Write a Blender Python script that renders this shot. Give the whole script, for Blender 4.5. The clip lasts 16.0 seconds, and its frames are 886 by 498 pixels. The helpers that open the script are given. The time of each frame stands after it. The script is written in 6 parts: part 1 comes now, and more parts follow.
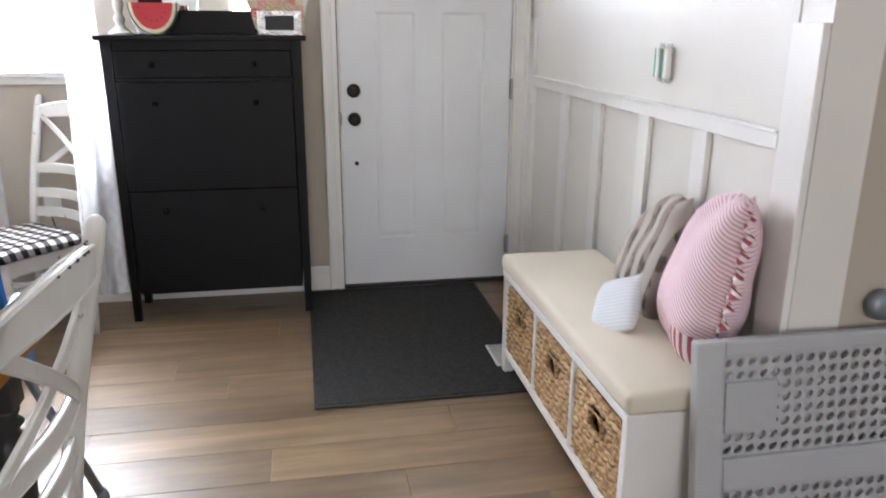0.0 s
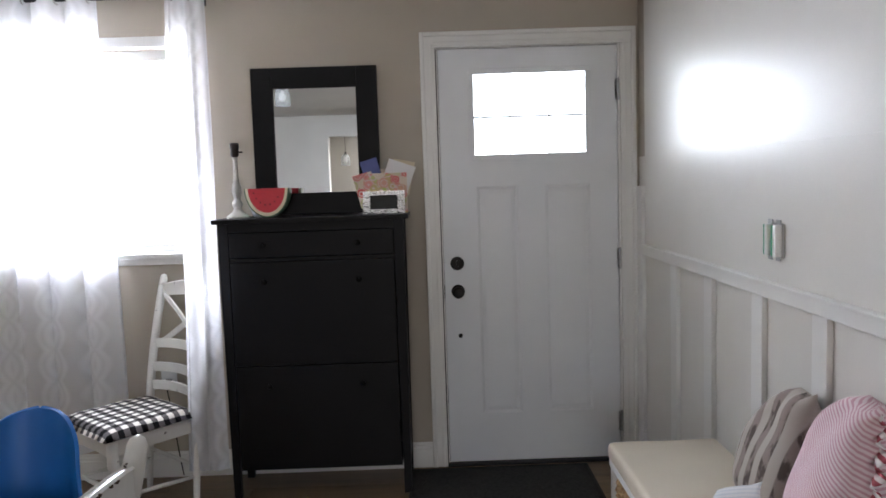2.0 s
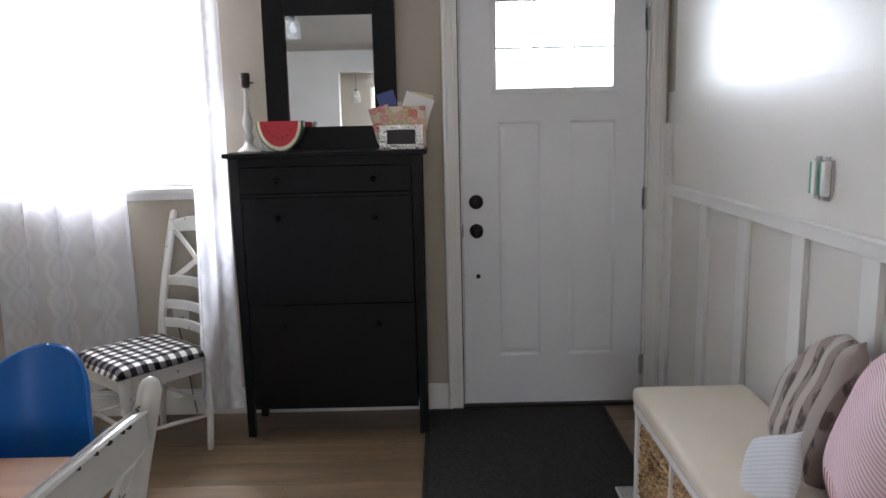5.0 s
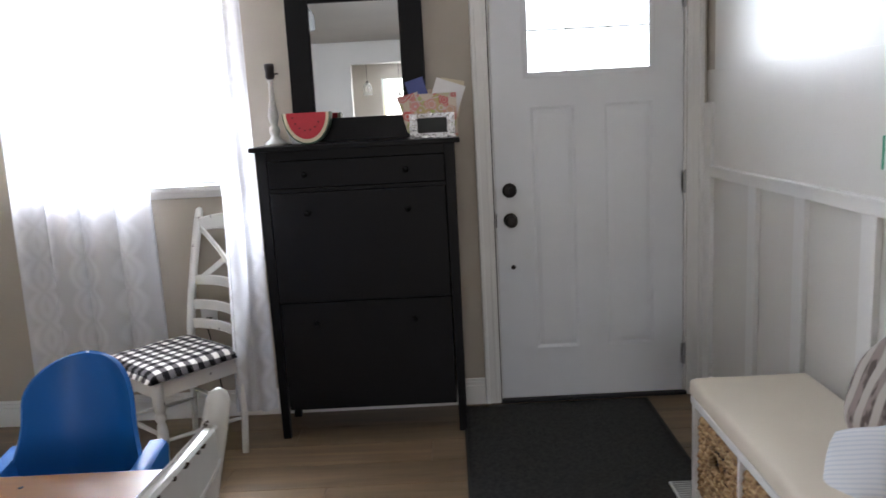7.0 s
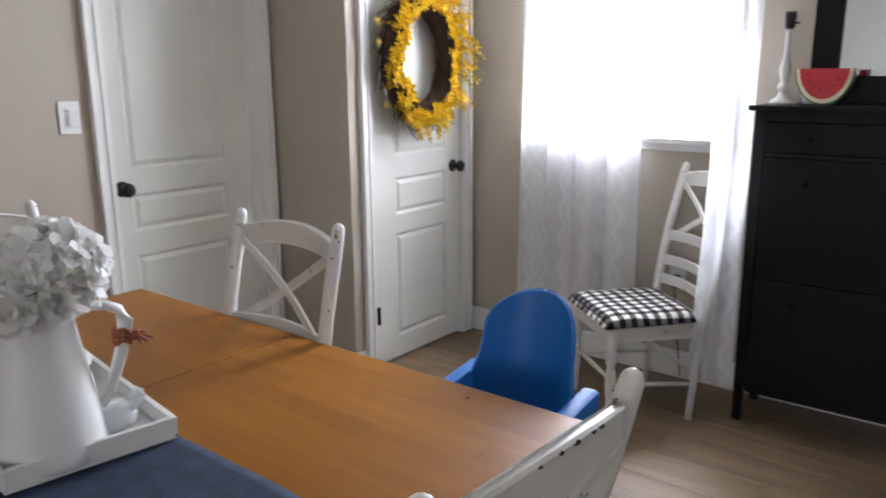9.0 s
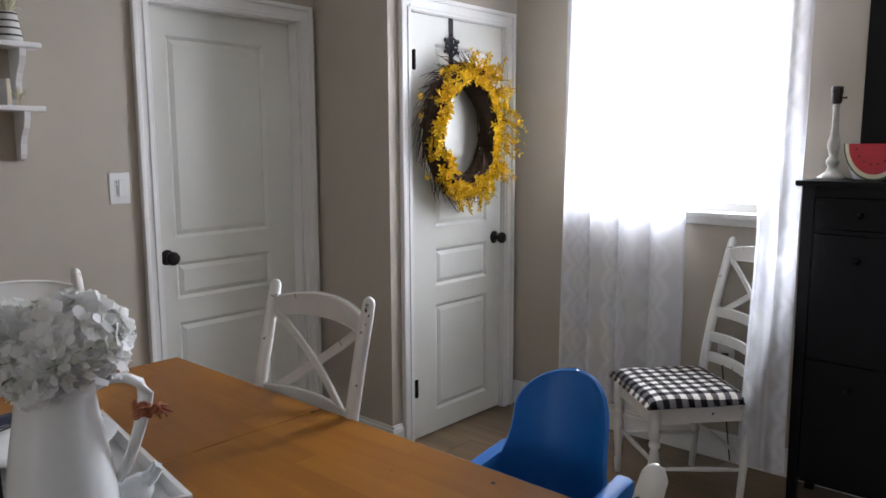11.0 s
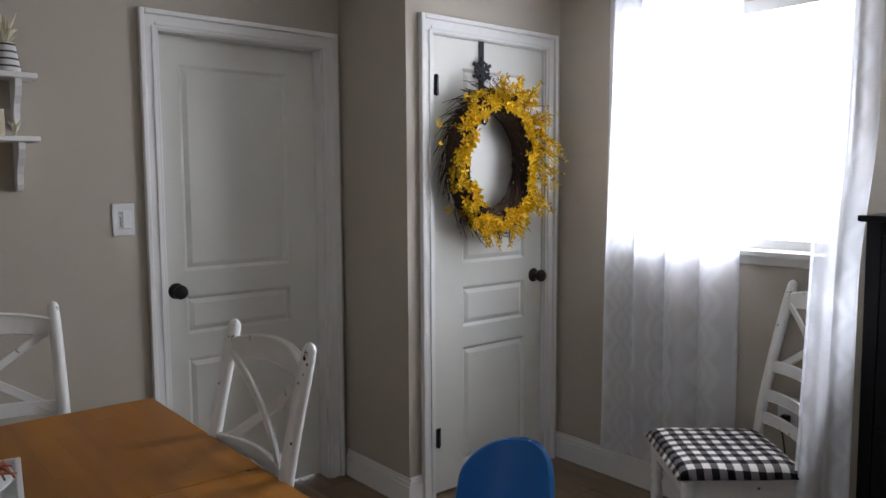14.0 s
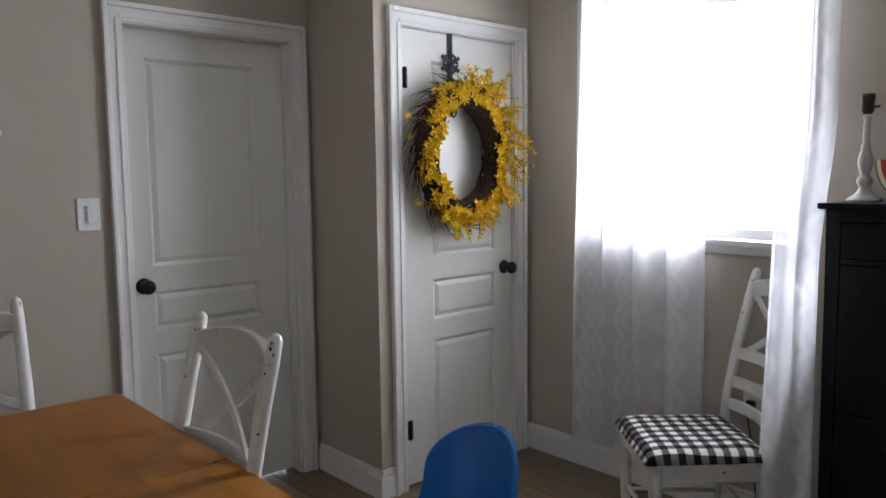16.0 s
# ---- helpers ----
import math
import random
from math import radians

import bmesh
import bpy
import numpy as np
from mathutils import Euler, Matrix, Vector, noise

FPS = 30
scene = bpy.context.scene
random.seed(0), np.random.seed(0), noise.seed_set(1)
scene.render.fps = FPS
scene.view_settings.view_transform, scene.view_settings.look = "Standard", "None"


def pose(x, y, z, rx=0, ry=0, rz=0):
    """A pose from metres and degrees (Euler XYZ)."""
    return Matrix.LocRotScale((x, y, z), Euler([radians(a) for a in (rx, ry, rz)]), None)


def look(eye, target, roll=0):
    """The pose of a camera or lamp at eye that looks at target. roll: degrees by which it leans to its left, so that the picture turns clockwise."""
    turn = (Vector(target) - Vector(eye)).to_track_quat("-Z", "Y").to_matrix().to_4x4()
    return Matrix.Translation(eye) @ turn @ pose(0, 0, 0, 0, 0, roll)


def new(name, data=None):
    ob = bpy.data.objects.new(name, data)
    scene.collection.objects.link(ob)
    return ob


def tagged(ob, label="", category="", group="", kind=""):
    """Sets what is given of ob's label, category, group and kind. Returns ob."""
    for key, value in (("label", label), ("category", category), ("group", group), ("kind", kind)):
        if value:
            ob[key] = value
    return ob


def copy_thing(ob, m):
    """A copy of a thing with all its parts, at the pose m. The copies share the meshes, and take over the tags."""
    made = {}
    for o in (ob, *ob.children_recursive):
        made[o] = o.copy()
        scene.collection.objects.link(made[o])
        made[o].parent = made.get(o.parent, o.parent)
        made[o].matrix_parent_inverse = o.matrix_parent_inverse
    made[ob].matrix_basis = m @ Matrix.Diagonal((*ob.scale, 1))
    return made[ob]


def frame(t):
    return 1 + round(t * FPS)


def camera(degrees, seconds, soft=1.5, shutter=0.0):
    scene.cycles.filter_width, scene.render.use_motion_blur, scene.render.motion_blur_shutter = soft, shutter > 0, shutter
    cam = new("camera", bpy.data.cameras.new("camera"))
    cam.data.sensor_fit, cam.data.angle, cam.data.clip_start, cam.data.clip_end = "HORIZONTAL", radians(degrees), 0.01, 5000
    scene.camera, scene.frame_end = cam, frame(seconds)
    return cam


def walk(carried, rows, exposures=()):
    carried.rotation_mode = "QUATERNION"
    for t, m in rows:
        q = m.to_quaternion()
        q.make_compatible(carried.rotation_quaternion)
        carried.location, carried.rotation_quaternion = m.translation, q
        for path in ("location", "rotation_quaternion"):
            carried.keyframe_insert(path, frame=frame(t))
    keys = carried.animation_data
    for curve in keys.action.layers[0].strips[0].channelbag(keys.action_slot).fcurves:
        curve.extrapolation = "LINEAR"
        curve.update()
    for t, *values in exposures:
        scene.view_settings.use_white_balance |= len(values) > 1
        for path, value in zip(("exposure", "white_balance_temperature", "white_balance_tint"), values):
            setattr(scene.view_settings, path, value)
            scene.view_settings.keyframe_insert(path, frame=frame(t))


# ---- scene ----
cam = camera(61.2, 16.0, soft=1.6, shutter=0.4)
PATH = [
    (0, (0.065, 0.191, 1.338), (0.419, 2.073, 0.762), 0.3),
    (0.5, (0.124, 0.244, 1.368), (0.333, 2.176, 0.894), -0.1),
    (1, (0.173, 0.287, 1.394), (0.288, 2.25, 1.029), -1.5),
    (1.5, (0.195, 0.296, 1.419), (0.241, 2.283, 1.195), -2.5),
    (2, (0.214, 0.301, 1.427), (0.236, 2.293, 1.245), -1.9),
    (2.5, (0.217, 0.31, 1.428), (0.087, 2.298, 1.256), -2.1),
    (3, (0.212, 0.327, 1.421), (-0.062, 2.301, 1.251), -1.3),
    (3.5, (0.21, 0.347, 1.414), (-0.142, 2.302, 1.182), -0.7),
    (4, (0.189, 0.385, 1.403), (0.122, 2.361, 1.1), 0.5),
    (6.5, (0.113, 0.469, 1.395), (0.126, 2.439, 1.05), -1.9),
    (7, (0.05, 0.521, 1.385), (0.023, 2.488, 1.029), -3.1),
    (7.5, (0.015, 0.542, 1.378), (-0.243, 2.483, 0.972), -2.8),
    (8, (0.023, 0.586, 1.39), (-0.663, 2.405, 0.921), -0.6),
    (8.5, (0.054, 0.618, 1.397), (-0.932, 2.288, 0.908), -0.4),
    (9, (0.083, 0.63, 1.402), (-1.113, 2.168, 0.951), -0.4),
    (9.5, (0.106, 0.635, 1.417), (-1.223, 2.088, 1.068), -0.8),
    (12, (0.089, 0.799, 1.41), (-1.201, 2.31, 1.178), -1.0),
    (12.5, (0.042, 0.89, 1.404), (-1.266, 2.392, 1.226), -3.2),
    (13, (0.064, 0.983, 1.401), (-1.329, 2.402, 1.191), -2.3),
    (13.5, (0.149, 1.089, 1.397), (-1.357, 2.384, 1.167), -0.0),
    (14, (0.192, 1.133, 1.4), (-1.337, 2.409, 1.217), -0.3),
    (14.5, (0.215, 1.134, 1.393), (-1.307, 2.417, 1.203), -0.7),
    (15, (0.223, 1.146, 1.388), (-1.269, 2.461, 1.174), -1.0),
    (15.5, (0.218, 1.149, 1.389), (-1.27, 2.468, 1.177), -1.3),
    (16, (0.215, 1.145, 1.383), (-1.271, 2.469, 1.19), -0.7),
]
EXPOSURE = [(t, stops, 6290, 16) for t, stops in (
    (0, 1.27), (0.5, 1.14), (1, 0.94), (1.5, 0.65), (2, 0.36), (2.5, 0.01), (3, -0.02), (3.5, 0.12), (4, 0.44), (6.5, 0.17), (7, 0.46), (7.5, 0.79), (8, 0.70),
    (8.5, 0.46), (9, 0.44), (9.5, 0.22), (12, -0.24), (13, -0.55), (14.5, -0.53), (16, -0.49))]
walk(cam, [(t, look(eye, target, roll)) for t, eye, target, roll in PATH],
     exposures=EXPOSURE)

# ---- world and large lights ----
world = bpy.data.worlds.new("sky")
scene.world = world
world.use_nodes = True
wn = world.node_tree
sky = wn.nodes.new("ShaderNodeTexSky")
sky.sky_type = "NISHITA"
sky.sun_disc = False
sky.sun_elevation, sky.sun_rotation = radians(50), radians(200)
wn.nodes["Background"].inputs["Strength"].default_value = 0.1
wn.links.new(sky.outputs["Color"], wn.nodes["Background"].inputs["Color"])


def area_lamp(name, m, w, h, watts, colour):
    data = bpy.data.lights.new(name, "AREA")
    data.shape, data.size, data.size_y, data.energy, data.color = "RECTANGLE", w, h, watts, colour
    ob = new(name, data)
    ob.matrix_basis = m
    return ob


WINDOW_WATTS, LITE_WATTS, KITCHEN_FILL_WATTS, SIDE_FILL_WATTS = 154, 5, 35, 2
area_lamp("window_daylight", look((-1.40, 4.16, 1.6), (-1.40, 0, 1.5)), 0.85, 1.0, WINDOW_WATTS, (0.89, 0.94, 1.0))
area_lamp("door_daylight", look((0.69, 4.12, 1.74), (0.69, 0, 1.74)), 0.56, 0.40, LITE_WATTS, (0.90, 0.95, 1.0))
area_lamp("door_sky", look((-0.35, 5.9, 2.0), (0.69, 3.95, 1.74)), 1.7, 1.1, 26, (0.88, 0.94, 1.0))
# added fill from the bright kitchen; the window it sits in is assumed
area_lamp("kitchen_fill", look((-0.1, -4.8, 1.5), (-0.1, 0, 1.45)), 1.6, 1.4, KITCHEN_FILL_WATTS, (1.0, 0.98, 0.93))
area_lamp("kitchen_ceiling_light", look((-0.3, -3.4, 2.42), (-0.3, -3.399, 0)), 1.2, 0.8, 12, (1.0, 0.97, 0.90))
# added side fill; no window is known on this side
area_lamp("side_fill", look((2.94, -0.2, 1.4), (0, 0.3, 1.2)), 1.6, 1.5, SIDE_FILL_WATTS, (0.96, 0.97, 1.0))

# ---- materials ----


class Nodes:
    """A small hand for building node trees."""

    def __init__(self, name):
        self.mat = bpy.data.materials.new(name)
        self.mat.use_nodes = True
        self.tree = self.mat.node_tree
        self.bsdf = self.tree.nodes["Principled BSDF"]
        self.out = self.tree.nodes["Material Output"]
        self.coord = self.tree.nodes.new("ShaderNodeTexCoord").outputs["Object"]

    def add(self, kind, **inputs):
        node = self.tree.nodes.new(kind)
        for key, value in inputs.items():
            socket = node.inputs[key.replace("_", " ")]
            if isinstance(value, bpy.types.NodeSocket):
                self.tree.links.new(value, socket)
            else:
                socket.default_value = value
        return node

    def link(self, a, b):
        self.tree.links.new(a, b)

    def scaled(self, s):
        node = self.tree.nodes.new("ShaderNodeMapping")
        node.inputs["Scale"].default_value = s
        self.link(self.coord, node.inputs["Vector"])
        return node.outputs["Vector"]

    def noise(self, scale, detail=4.0, vector=None, rough=0.55):
        return self.add("ShaderNodeTexNoise", Vector=vector or self.coord, Scale=scale, Detail=detail, Roughness=rough).outputs["Fac"]

    def ramp(self, fac, stops):
        node = self.tree.nodes.new("ShaderNodeValToRGB")
        self.link(fac, node.inputs["Fac"])
        ramp = node.color_ramp
        while len(ramp.elements) < len(stops):
            ramp.elements.new(0.5)
        for e, (pos, colour) in zip(ramp.elements, stops):
            e.position, e.color = pos, (*colour, 1)
        return node.outputs["Color"]

    def mix(self, fac, a, b, blend="MIX"):
        node = self.tree.nodes.new("ShaderNodeMix")
        node.data_type, node.blend_type = "RGBA", blend
        for socket, value in ((node.inputs[0], fac), (node.inputs[6], a), (node.inputs[7], b)):
            if isinstance(value, bpy.types.NodeSocket):
                self.link(value, socket)
            else:
                socket.default_value = (*value, 1) if isinstance(value, tuple) else value
        return node.outputs[2]

    def math(self, op, a, b=0.0, c=0.0):
        node = self.tree.nodes.new("ShaderNodeMath")
        node.operation = op
        for socket, value in zip(node.inputs, (a, b, c)):
            if isinstance(value, bpy.types.NodeSocket):
                self.link(value, socket)
            else:
                socket.default_value = value
        return node.outputs[0]

    def xyz(self):
        node = self.tree.nodes.new("ShaderNodeSeparateXYZ")
        self.link(self.coord, node.inputs[0])
        return node.outputs

    def bump(self, height, strength=0.2, distance=0.004):
        node = self.add("ShaderNodeBump", Height=height, Strength=strength, Distance=distance)
        self.link(node.outputs["Normal"], self.bsdf.inputs["Normal"])

    def done(self, colour=None, rough=0.5, metal=0.0, spec=0.5):
        for key, value in (("Base Color", colour), ("Roughness", rough), ("Metallic", metal), ("Specular IOR Level", spec)):
            if isinstance(value, bpy.types.NodeSocket):
                self.link(value, self.bsdf.inputs[key])
            elif value is not None:
                self.bsdf.inputs[key].default_value = (*value, 1) if isinstance(value, tuple) else value
        return self.mat


def paint(name, colour, rough=0.5, vary=0.06, fine=180.0, bump=0.06, metal=0.0, spec=0.5):
    """Painted or plain surface with soft large stains and a fine grain."""
    n = Nodes(name)
    big = n.noise(2.3, 3.0)
    small = n.noise(fine, 2.0)
    dark = tuple(c * (1 - 2 * vary) for c in colour)
    light = tuple(min(1, c * (1 + vary)) for c in colour)
    c = n.ramp(big, [(0.3, dark), (0.7, light)])
    c = n.mix(0.25, c, n.ramp(small, [(0.35, dark), (0.65, light)]))
    n.bump(n.math("ADD", small, n.math("MULTIPLY", big, 0.3)), bump, 0.002)
    r = n.math("MULTIPLY_ADD", big, 0.16, rough - 0.08)
    return n.done(c, r, metal, spec)


def worn_paint(name, colour, under, amount=0.70, rough=0.38):
    """Old furniture paint, chipped to the wood in small spots."""
    n = Nodes(name)
    chip = n.noise(17, 6.0, n.scaled((1, 1, 1)), 0.72)
    spots = n.ramp(chip, [(amount, (0, 0, 0)), (amount + 0.015, (1, 1, 1))])
    grime = n.noise(6, 4.0)
    base = n.ramp(grime, [(0.3, tuple(c * 0.88 for c in colour)), (0.65, colour)])
    n.bump(n.math("SUBTRACT", n.noise(60, 3.0), spots), 0.12, 0.002)
    return n.done(n.mix(spots, base, under), rough)


def wood(name, light, dark, along=(1.2, 16, 16), rough=0.35, bump=0.1):
    """Grain that runs along x of the object, shade varied from piece to piece."""
    n = Nodes(name)
    info = n.tree.nodes.new("ShaderNodeObjectInfo").outputs["Random"]
    shift = n.add("ShaderNodeVectorMath", Vector=n.scaled(along))
    shift.operation = "ADD"
    comb = n.add("ShaderNodeCombineXYZ", X=n.math("MULTIPLY", info, 37.0), Y=n.math("MULTIPLY", info, 91.0), Z=0.0)
    n.link(comb.outputs[0], shift.inputs[1])
    v = shift.outputs[0]
    grain = n.add("ShaderNodeTexNoise", Vector=v, Scale=1.0, Detail=7.0, Roughness=0.62, Distortion=0.9).outputs["Fac"]
    fine = n.add("ShaderNodeTexNoise", Vector=v, Scale=5.0, Detail=4.0, Roughness=0.6).outputs["Fac"]
    both = n.math("MULTIPLY_ADD", fine, 0.35, n.math("MULTIPLY", grain, 0.65))
    c = n.ramp(both, [(0.36, dark), (0.50, tuple((a + b) / 2 for a, b in zip(light, dark))), (0.62, light)])
    tone = n.ramp(info, [(0.0, (0.80, 0.80, 0.80)), (0.5, (1.0, 1.0, 1.0)), (1.0, (1.12, 1.10, 1.06))])
    c = n.mix(1.0, c, tone, "MULTIPLY")
    n.bump(both, bump, 0.002)
    return n.done(c, n.math("MULTIPLY_ADD", fine, 0.2, rough - 0.1))


M = {}
M["wall"] = paint("greige wall paint", (0.420, 0.370, 0.304), 0.62, 0.03, 220, 0.05)
M["wall_white"] = paint("satin white wall paint", (0.69, 0.668, 0.622), 0.36, 0.03, 200, 0.05)
M["ceiling"] = paint("ceiling paint", (0.78, 0.77, 0.74), 0.8, 0.03, 90, 0.25)
M["trim"] = paint("white trim paint", (0.76, 0.75, 0.72), 0.32, 0.03, 240, 0.03)
M["door_in"] = paint("white interior door paint", (0.72, 0.715, 0.655), 0.36, 0.03, 240, 0.04)
M["door_out"] = paint("cool white door paint", (0.72, 0.735, 0.75), 0.40, 0.03, 240, 0.03)
M["black_wood"] = paint("black-brown stained wood", (0.0064, 0.0062, 0.0068), 0.44, 0.2, 120, 0.08, 0.0, 0.14)
M["black_leg"] = paint("black painted wood", (0.022, 0.021, 0.022), 0.4, 0.2, 140, 0.08)
M["bronze"] = paint("oil-rubbed bronze", (0.018, 0.015, 0.013), 0.38, 0.2, 100, 0.1, 0.6)
M["iron"] = paint("dark wrought iron", (0.03, 0.03, 0.033), 0.5, 0.2, 150, 0.2, 0.7)
M["steel"] = paint("brushed steel", (0.42, 0.42, 0.42), 0.35, 0.06, 300, 0.05, 0.9)
M["tube"] = paint("grey lacquered tube", (0.23, 0.25, 0.28), 0.35, 0.06, 300, 0.04, 0.5)
M["white_chair"] = worn_paint("white chair paint with chips", (0.74, 0.73, 0.69), (0.05, 0.035, 0.025), 0.652)
M["plastic_white"] = paint("white plastic", (0.74, 0.74, 0.72), 0.35, 0.03, 200, 0.03)
M["plastic_grey"] = paint("pale grey plastic", (0.40, 0.405, 0.405), 0.45, 0.05, 120, 0.08)
M["plastic_blue"] = paint("blue plastic", (0.004, 0.138, 0.47), 0.46, 0.05, 260, 0.04)
M["enamel"] = paint("white enamel", (0.76, 0.77, 0.76), 0.22, 0.03, 60, 0.03)
M["porcelain"] = paint("white porcelain", (0.75, 0.78, 0.80), 0.14, 0.03, 60, 0.02)
M["cream"] = paint("cream cotton", (0.65, 0.585, 0.48), 0.85, 0.04, 420, 0.3)
M["aged_white"] = paint("aged chalky white paint", (0.52, 0.50, 0.46), 0.6, 0.12, 60, 0.1)
M["white_wood"] = paint("white painted wood", (0.74, 0.73, 0.71), 0.38, 0.03, 160, 0.04)
M["red_flesh"] = paint("red painted wood", (0.52, 0.022, 0.035), 0.45, 0.1, 60, 0.1)
M["rind_pale"] = paint("pale rind paint", (0.72, 0.68, 0.48), 0.45, 0.06, 60, 0.1)
M["rind_green"] = paint("dark green rind paint", (0.03, 0.11, 0.045), 0.4, 0.25, 40, 0.1)
M["green"] = paint("green plastic", (0.02, 0.28, 0.15), 0.4, 0.1, 60, 0.05)
M["paper_white"] = paint("white paper", (0.76, 0.75, 0.74), 0.8, 0.03, 300, 0.05)
M["paper_blue"] = paint("blue paper", (0.10, 0.12, 0.30), 0.8, 0.06, 300, 0.05)
M["paper_cream"] = paint("cream paper", (0.66, 0.58, 0.42), 0.8, 0.06, 300, 0.05)
M["dark_picture"] = paint("dark empty picture", (0.03, 0.032, 0.03), 0.2, 0.1, 40, 0.02)
M["leaf"] = paint("green leaf", (0.05, 0.12, 0.03), 0.5, 0.3, 50, 0.1)
M["stem"] = paint("dark twig bark", (0.070, 0.044, 0.030), 0.9, 0.35, 90, 0.4, 0.0, 0.15)
M["rust_ribbon"] = paint("rust brown raffia", (0.33, 0.10, 0.045), 0.8, 0.25, 160, 0.3)
M["dark_socket"] = paint("dark brown lamp socket", (0.03, 0.02, 0.018), 0.4, 0.15, 80, 0.05)
# near-black for rubber parts, and for strips and sheets drawn as shaded gaps
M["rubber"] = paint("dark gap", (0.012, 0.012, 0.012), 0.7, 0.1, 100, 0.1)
M["floor"] = wood("oak laminate", (0.240, 0.166, 0.094), (0.122, 0.080, 0.045), (0.7, 6, 6), 0.40, bump=0.05)
M["joint"] = paint("dark floor joint", (0.05, 0.035, 0.024), 0.8, 0.1)


def mat_table():
    """Oiled butcher-block top: narrow staves along x."""
    n = Nodes("honey stained butcher block")
    x, y, _ = n.xyz()
    lane = n.math("FLOOR", n.math("DIVIDE", y, 0.066))
    run = n.math("FLOOR", n.math("DIVIDE", n.math("MULTIPLY_ADD", lane, 0.317, x), 0.55))
    cell = n.add("ShaderNodeCombineXYZ", X=run, Y=lane, Z=0.0)
    rand = n.add("ShaderNodeTexWhiteNoise", Vector=cell.outputs[0]).outputs["Value"]
    grain = n.add("ShaderNodeTexNoise", Vector=n.scaled((1.6, 22, 0.0)), Scale=1.0, Detail=3.0, Roughness=0.5, Distortion=0.0).outputs["Fac"]
    base = n.ramp(grain, [(0.2, (0.222, 0.080, 0.0080)), (0.8, (0.300, 0.120, 0.0150))])
    tone = n.ramp(rand, [(0.0, (0.88, 0.86, 0.83)), (0.6, (1.0, 1.0, 1.0)), (1.0, (1.12, 1.16, 1.20))])
    c = n.mix(1.0, base, tone, "MULTIPLY")
    stain = n.ramp(n.noise(1.6, 2.0), [(0.3, (0.93, 0.91, 0.88)), (0.6, (1, 1, 1))])
    c = n.mix(1.0, c, stain, "MULTIPLY")
    return n.done(c, n.math("MULTIPLY_ADD", n.noise(4, 2.0), 0.12, 0.33), spec=0.17)


def mat_gingham():
    n = Nodes("black and white gingham")
    x, y, _ = n.xyz()
    def band(s):
        return n.math("LESS_THAN", n.math("FRACT", n.math("DIVIDE", s, 0.051)), 0.5)
    s = n.math("MULTIPLY", n.math("ADD", band(x), band(y)), 0.5)
    c = n.ramp(s, [(0.2, (0.62, 0.585, 0.53)), (0.5, (0.10, 0.092, 0.090)), (0.9, (0.008, 0.007, 0.008))])
    n.bump(n.noise(420, 2.0), 0.3, 0.001)
    return n.done(c, 0.95, spec=0.15)


def mat_stripes(name, a, b, period, duty, axis, wobble=0.004, c3=None):
    n = Nodes(name)
    if isinstance(axis, tuple):
        x, _, z = n.xyz()
        s = n.math("MULTIPLY_ADD", x, axis[0], n.math("MULTIPLY", z, axis[1]))
    else:
        s = n.xyz()[axis]
    s = n.math("MULTIPLY_ADD", n.noise(9, 3.0), wobble, s)
    f = n.math("FRACT", n.math("DIVIDE", s, period))
    c = n.ramp(f, [(duty - 0.04, a), (duty + 0.04, b), (0.96, b), (1.0, a)])
    if c3:
        blot = n.ramp(n.noise(34, 3.0, n.scaled((1, 1, 0.5))), [(0.50, (0, 0, 0)), (0.60, (1, 1, 1))])
        c = n.mix(n.math("MULTIPLY", blot, n.math("LESS_THAN", f, 0.5)), c, c3)
    n.bump(n.noise(380, 2.0), 0.3, 0.001)
    return n.done(c, 0.9)


def mat_mat():
    n = Nodes("charcoal ribbed doormat")
    _, y, _ = n.xyz()
    rib = n.math("FRACT", n.math("DIVIDE", y, 0.012))
    c = n.ramp(n.noise(70, 5.0), [(0.3, (0.019, 0.0185, 0.018)), (0.7, (0.041, 0.040, 0.038))])
    n.bump(n.math("MULTIPLY_ADD", rib, 0.5, n.noise(300, 3.0)), 0.6, 0.004)
    return n.done(c, 0.95, spec=0.2)


def mat_basket():
    n = Nodes("woven water hyacinth")
    v = n.scaled((1, 1, 2.2))
    a = n.add("ShaderNodeTexNoise", Vector=v, Scale=46.0, Detail=4.0, Roughness=0.6).outputs["Fac"]
    c = n.ramp(a, [(0.30, (0.10, 0.050, 0.018)), (0.48, (0.34, 0.20, 0.085)), (0.66, (0.58, 0.41, 0.21))])
    n.bump(n.noise(150, 4.0), 0.5, 0.004)
    return n.done(c, 0.75)


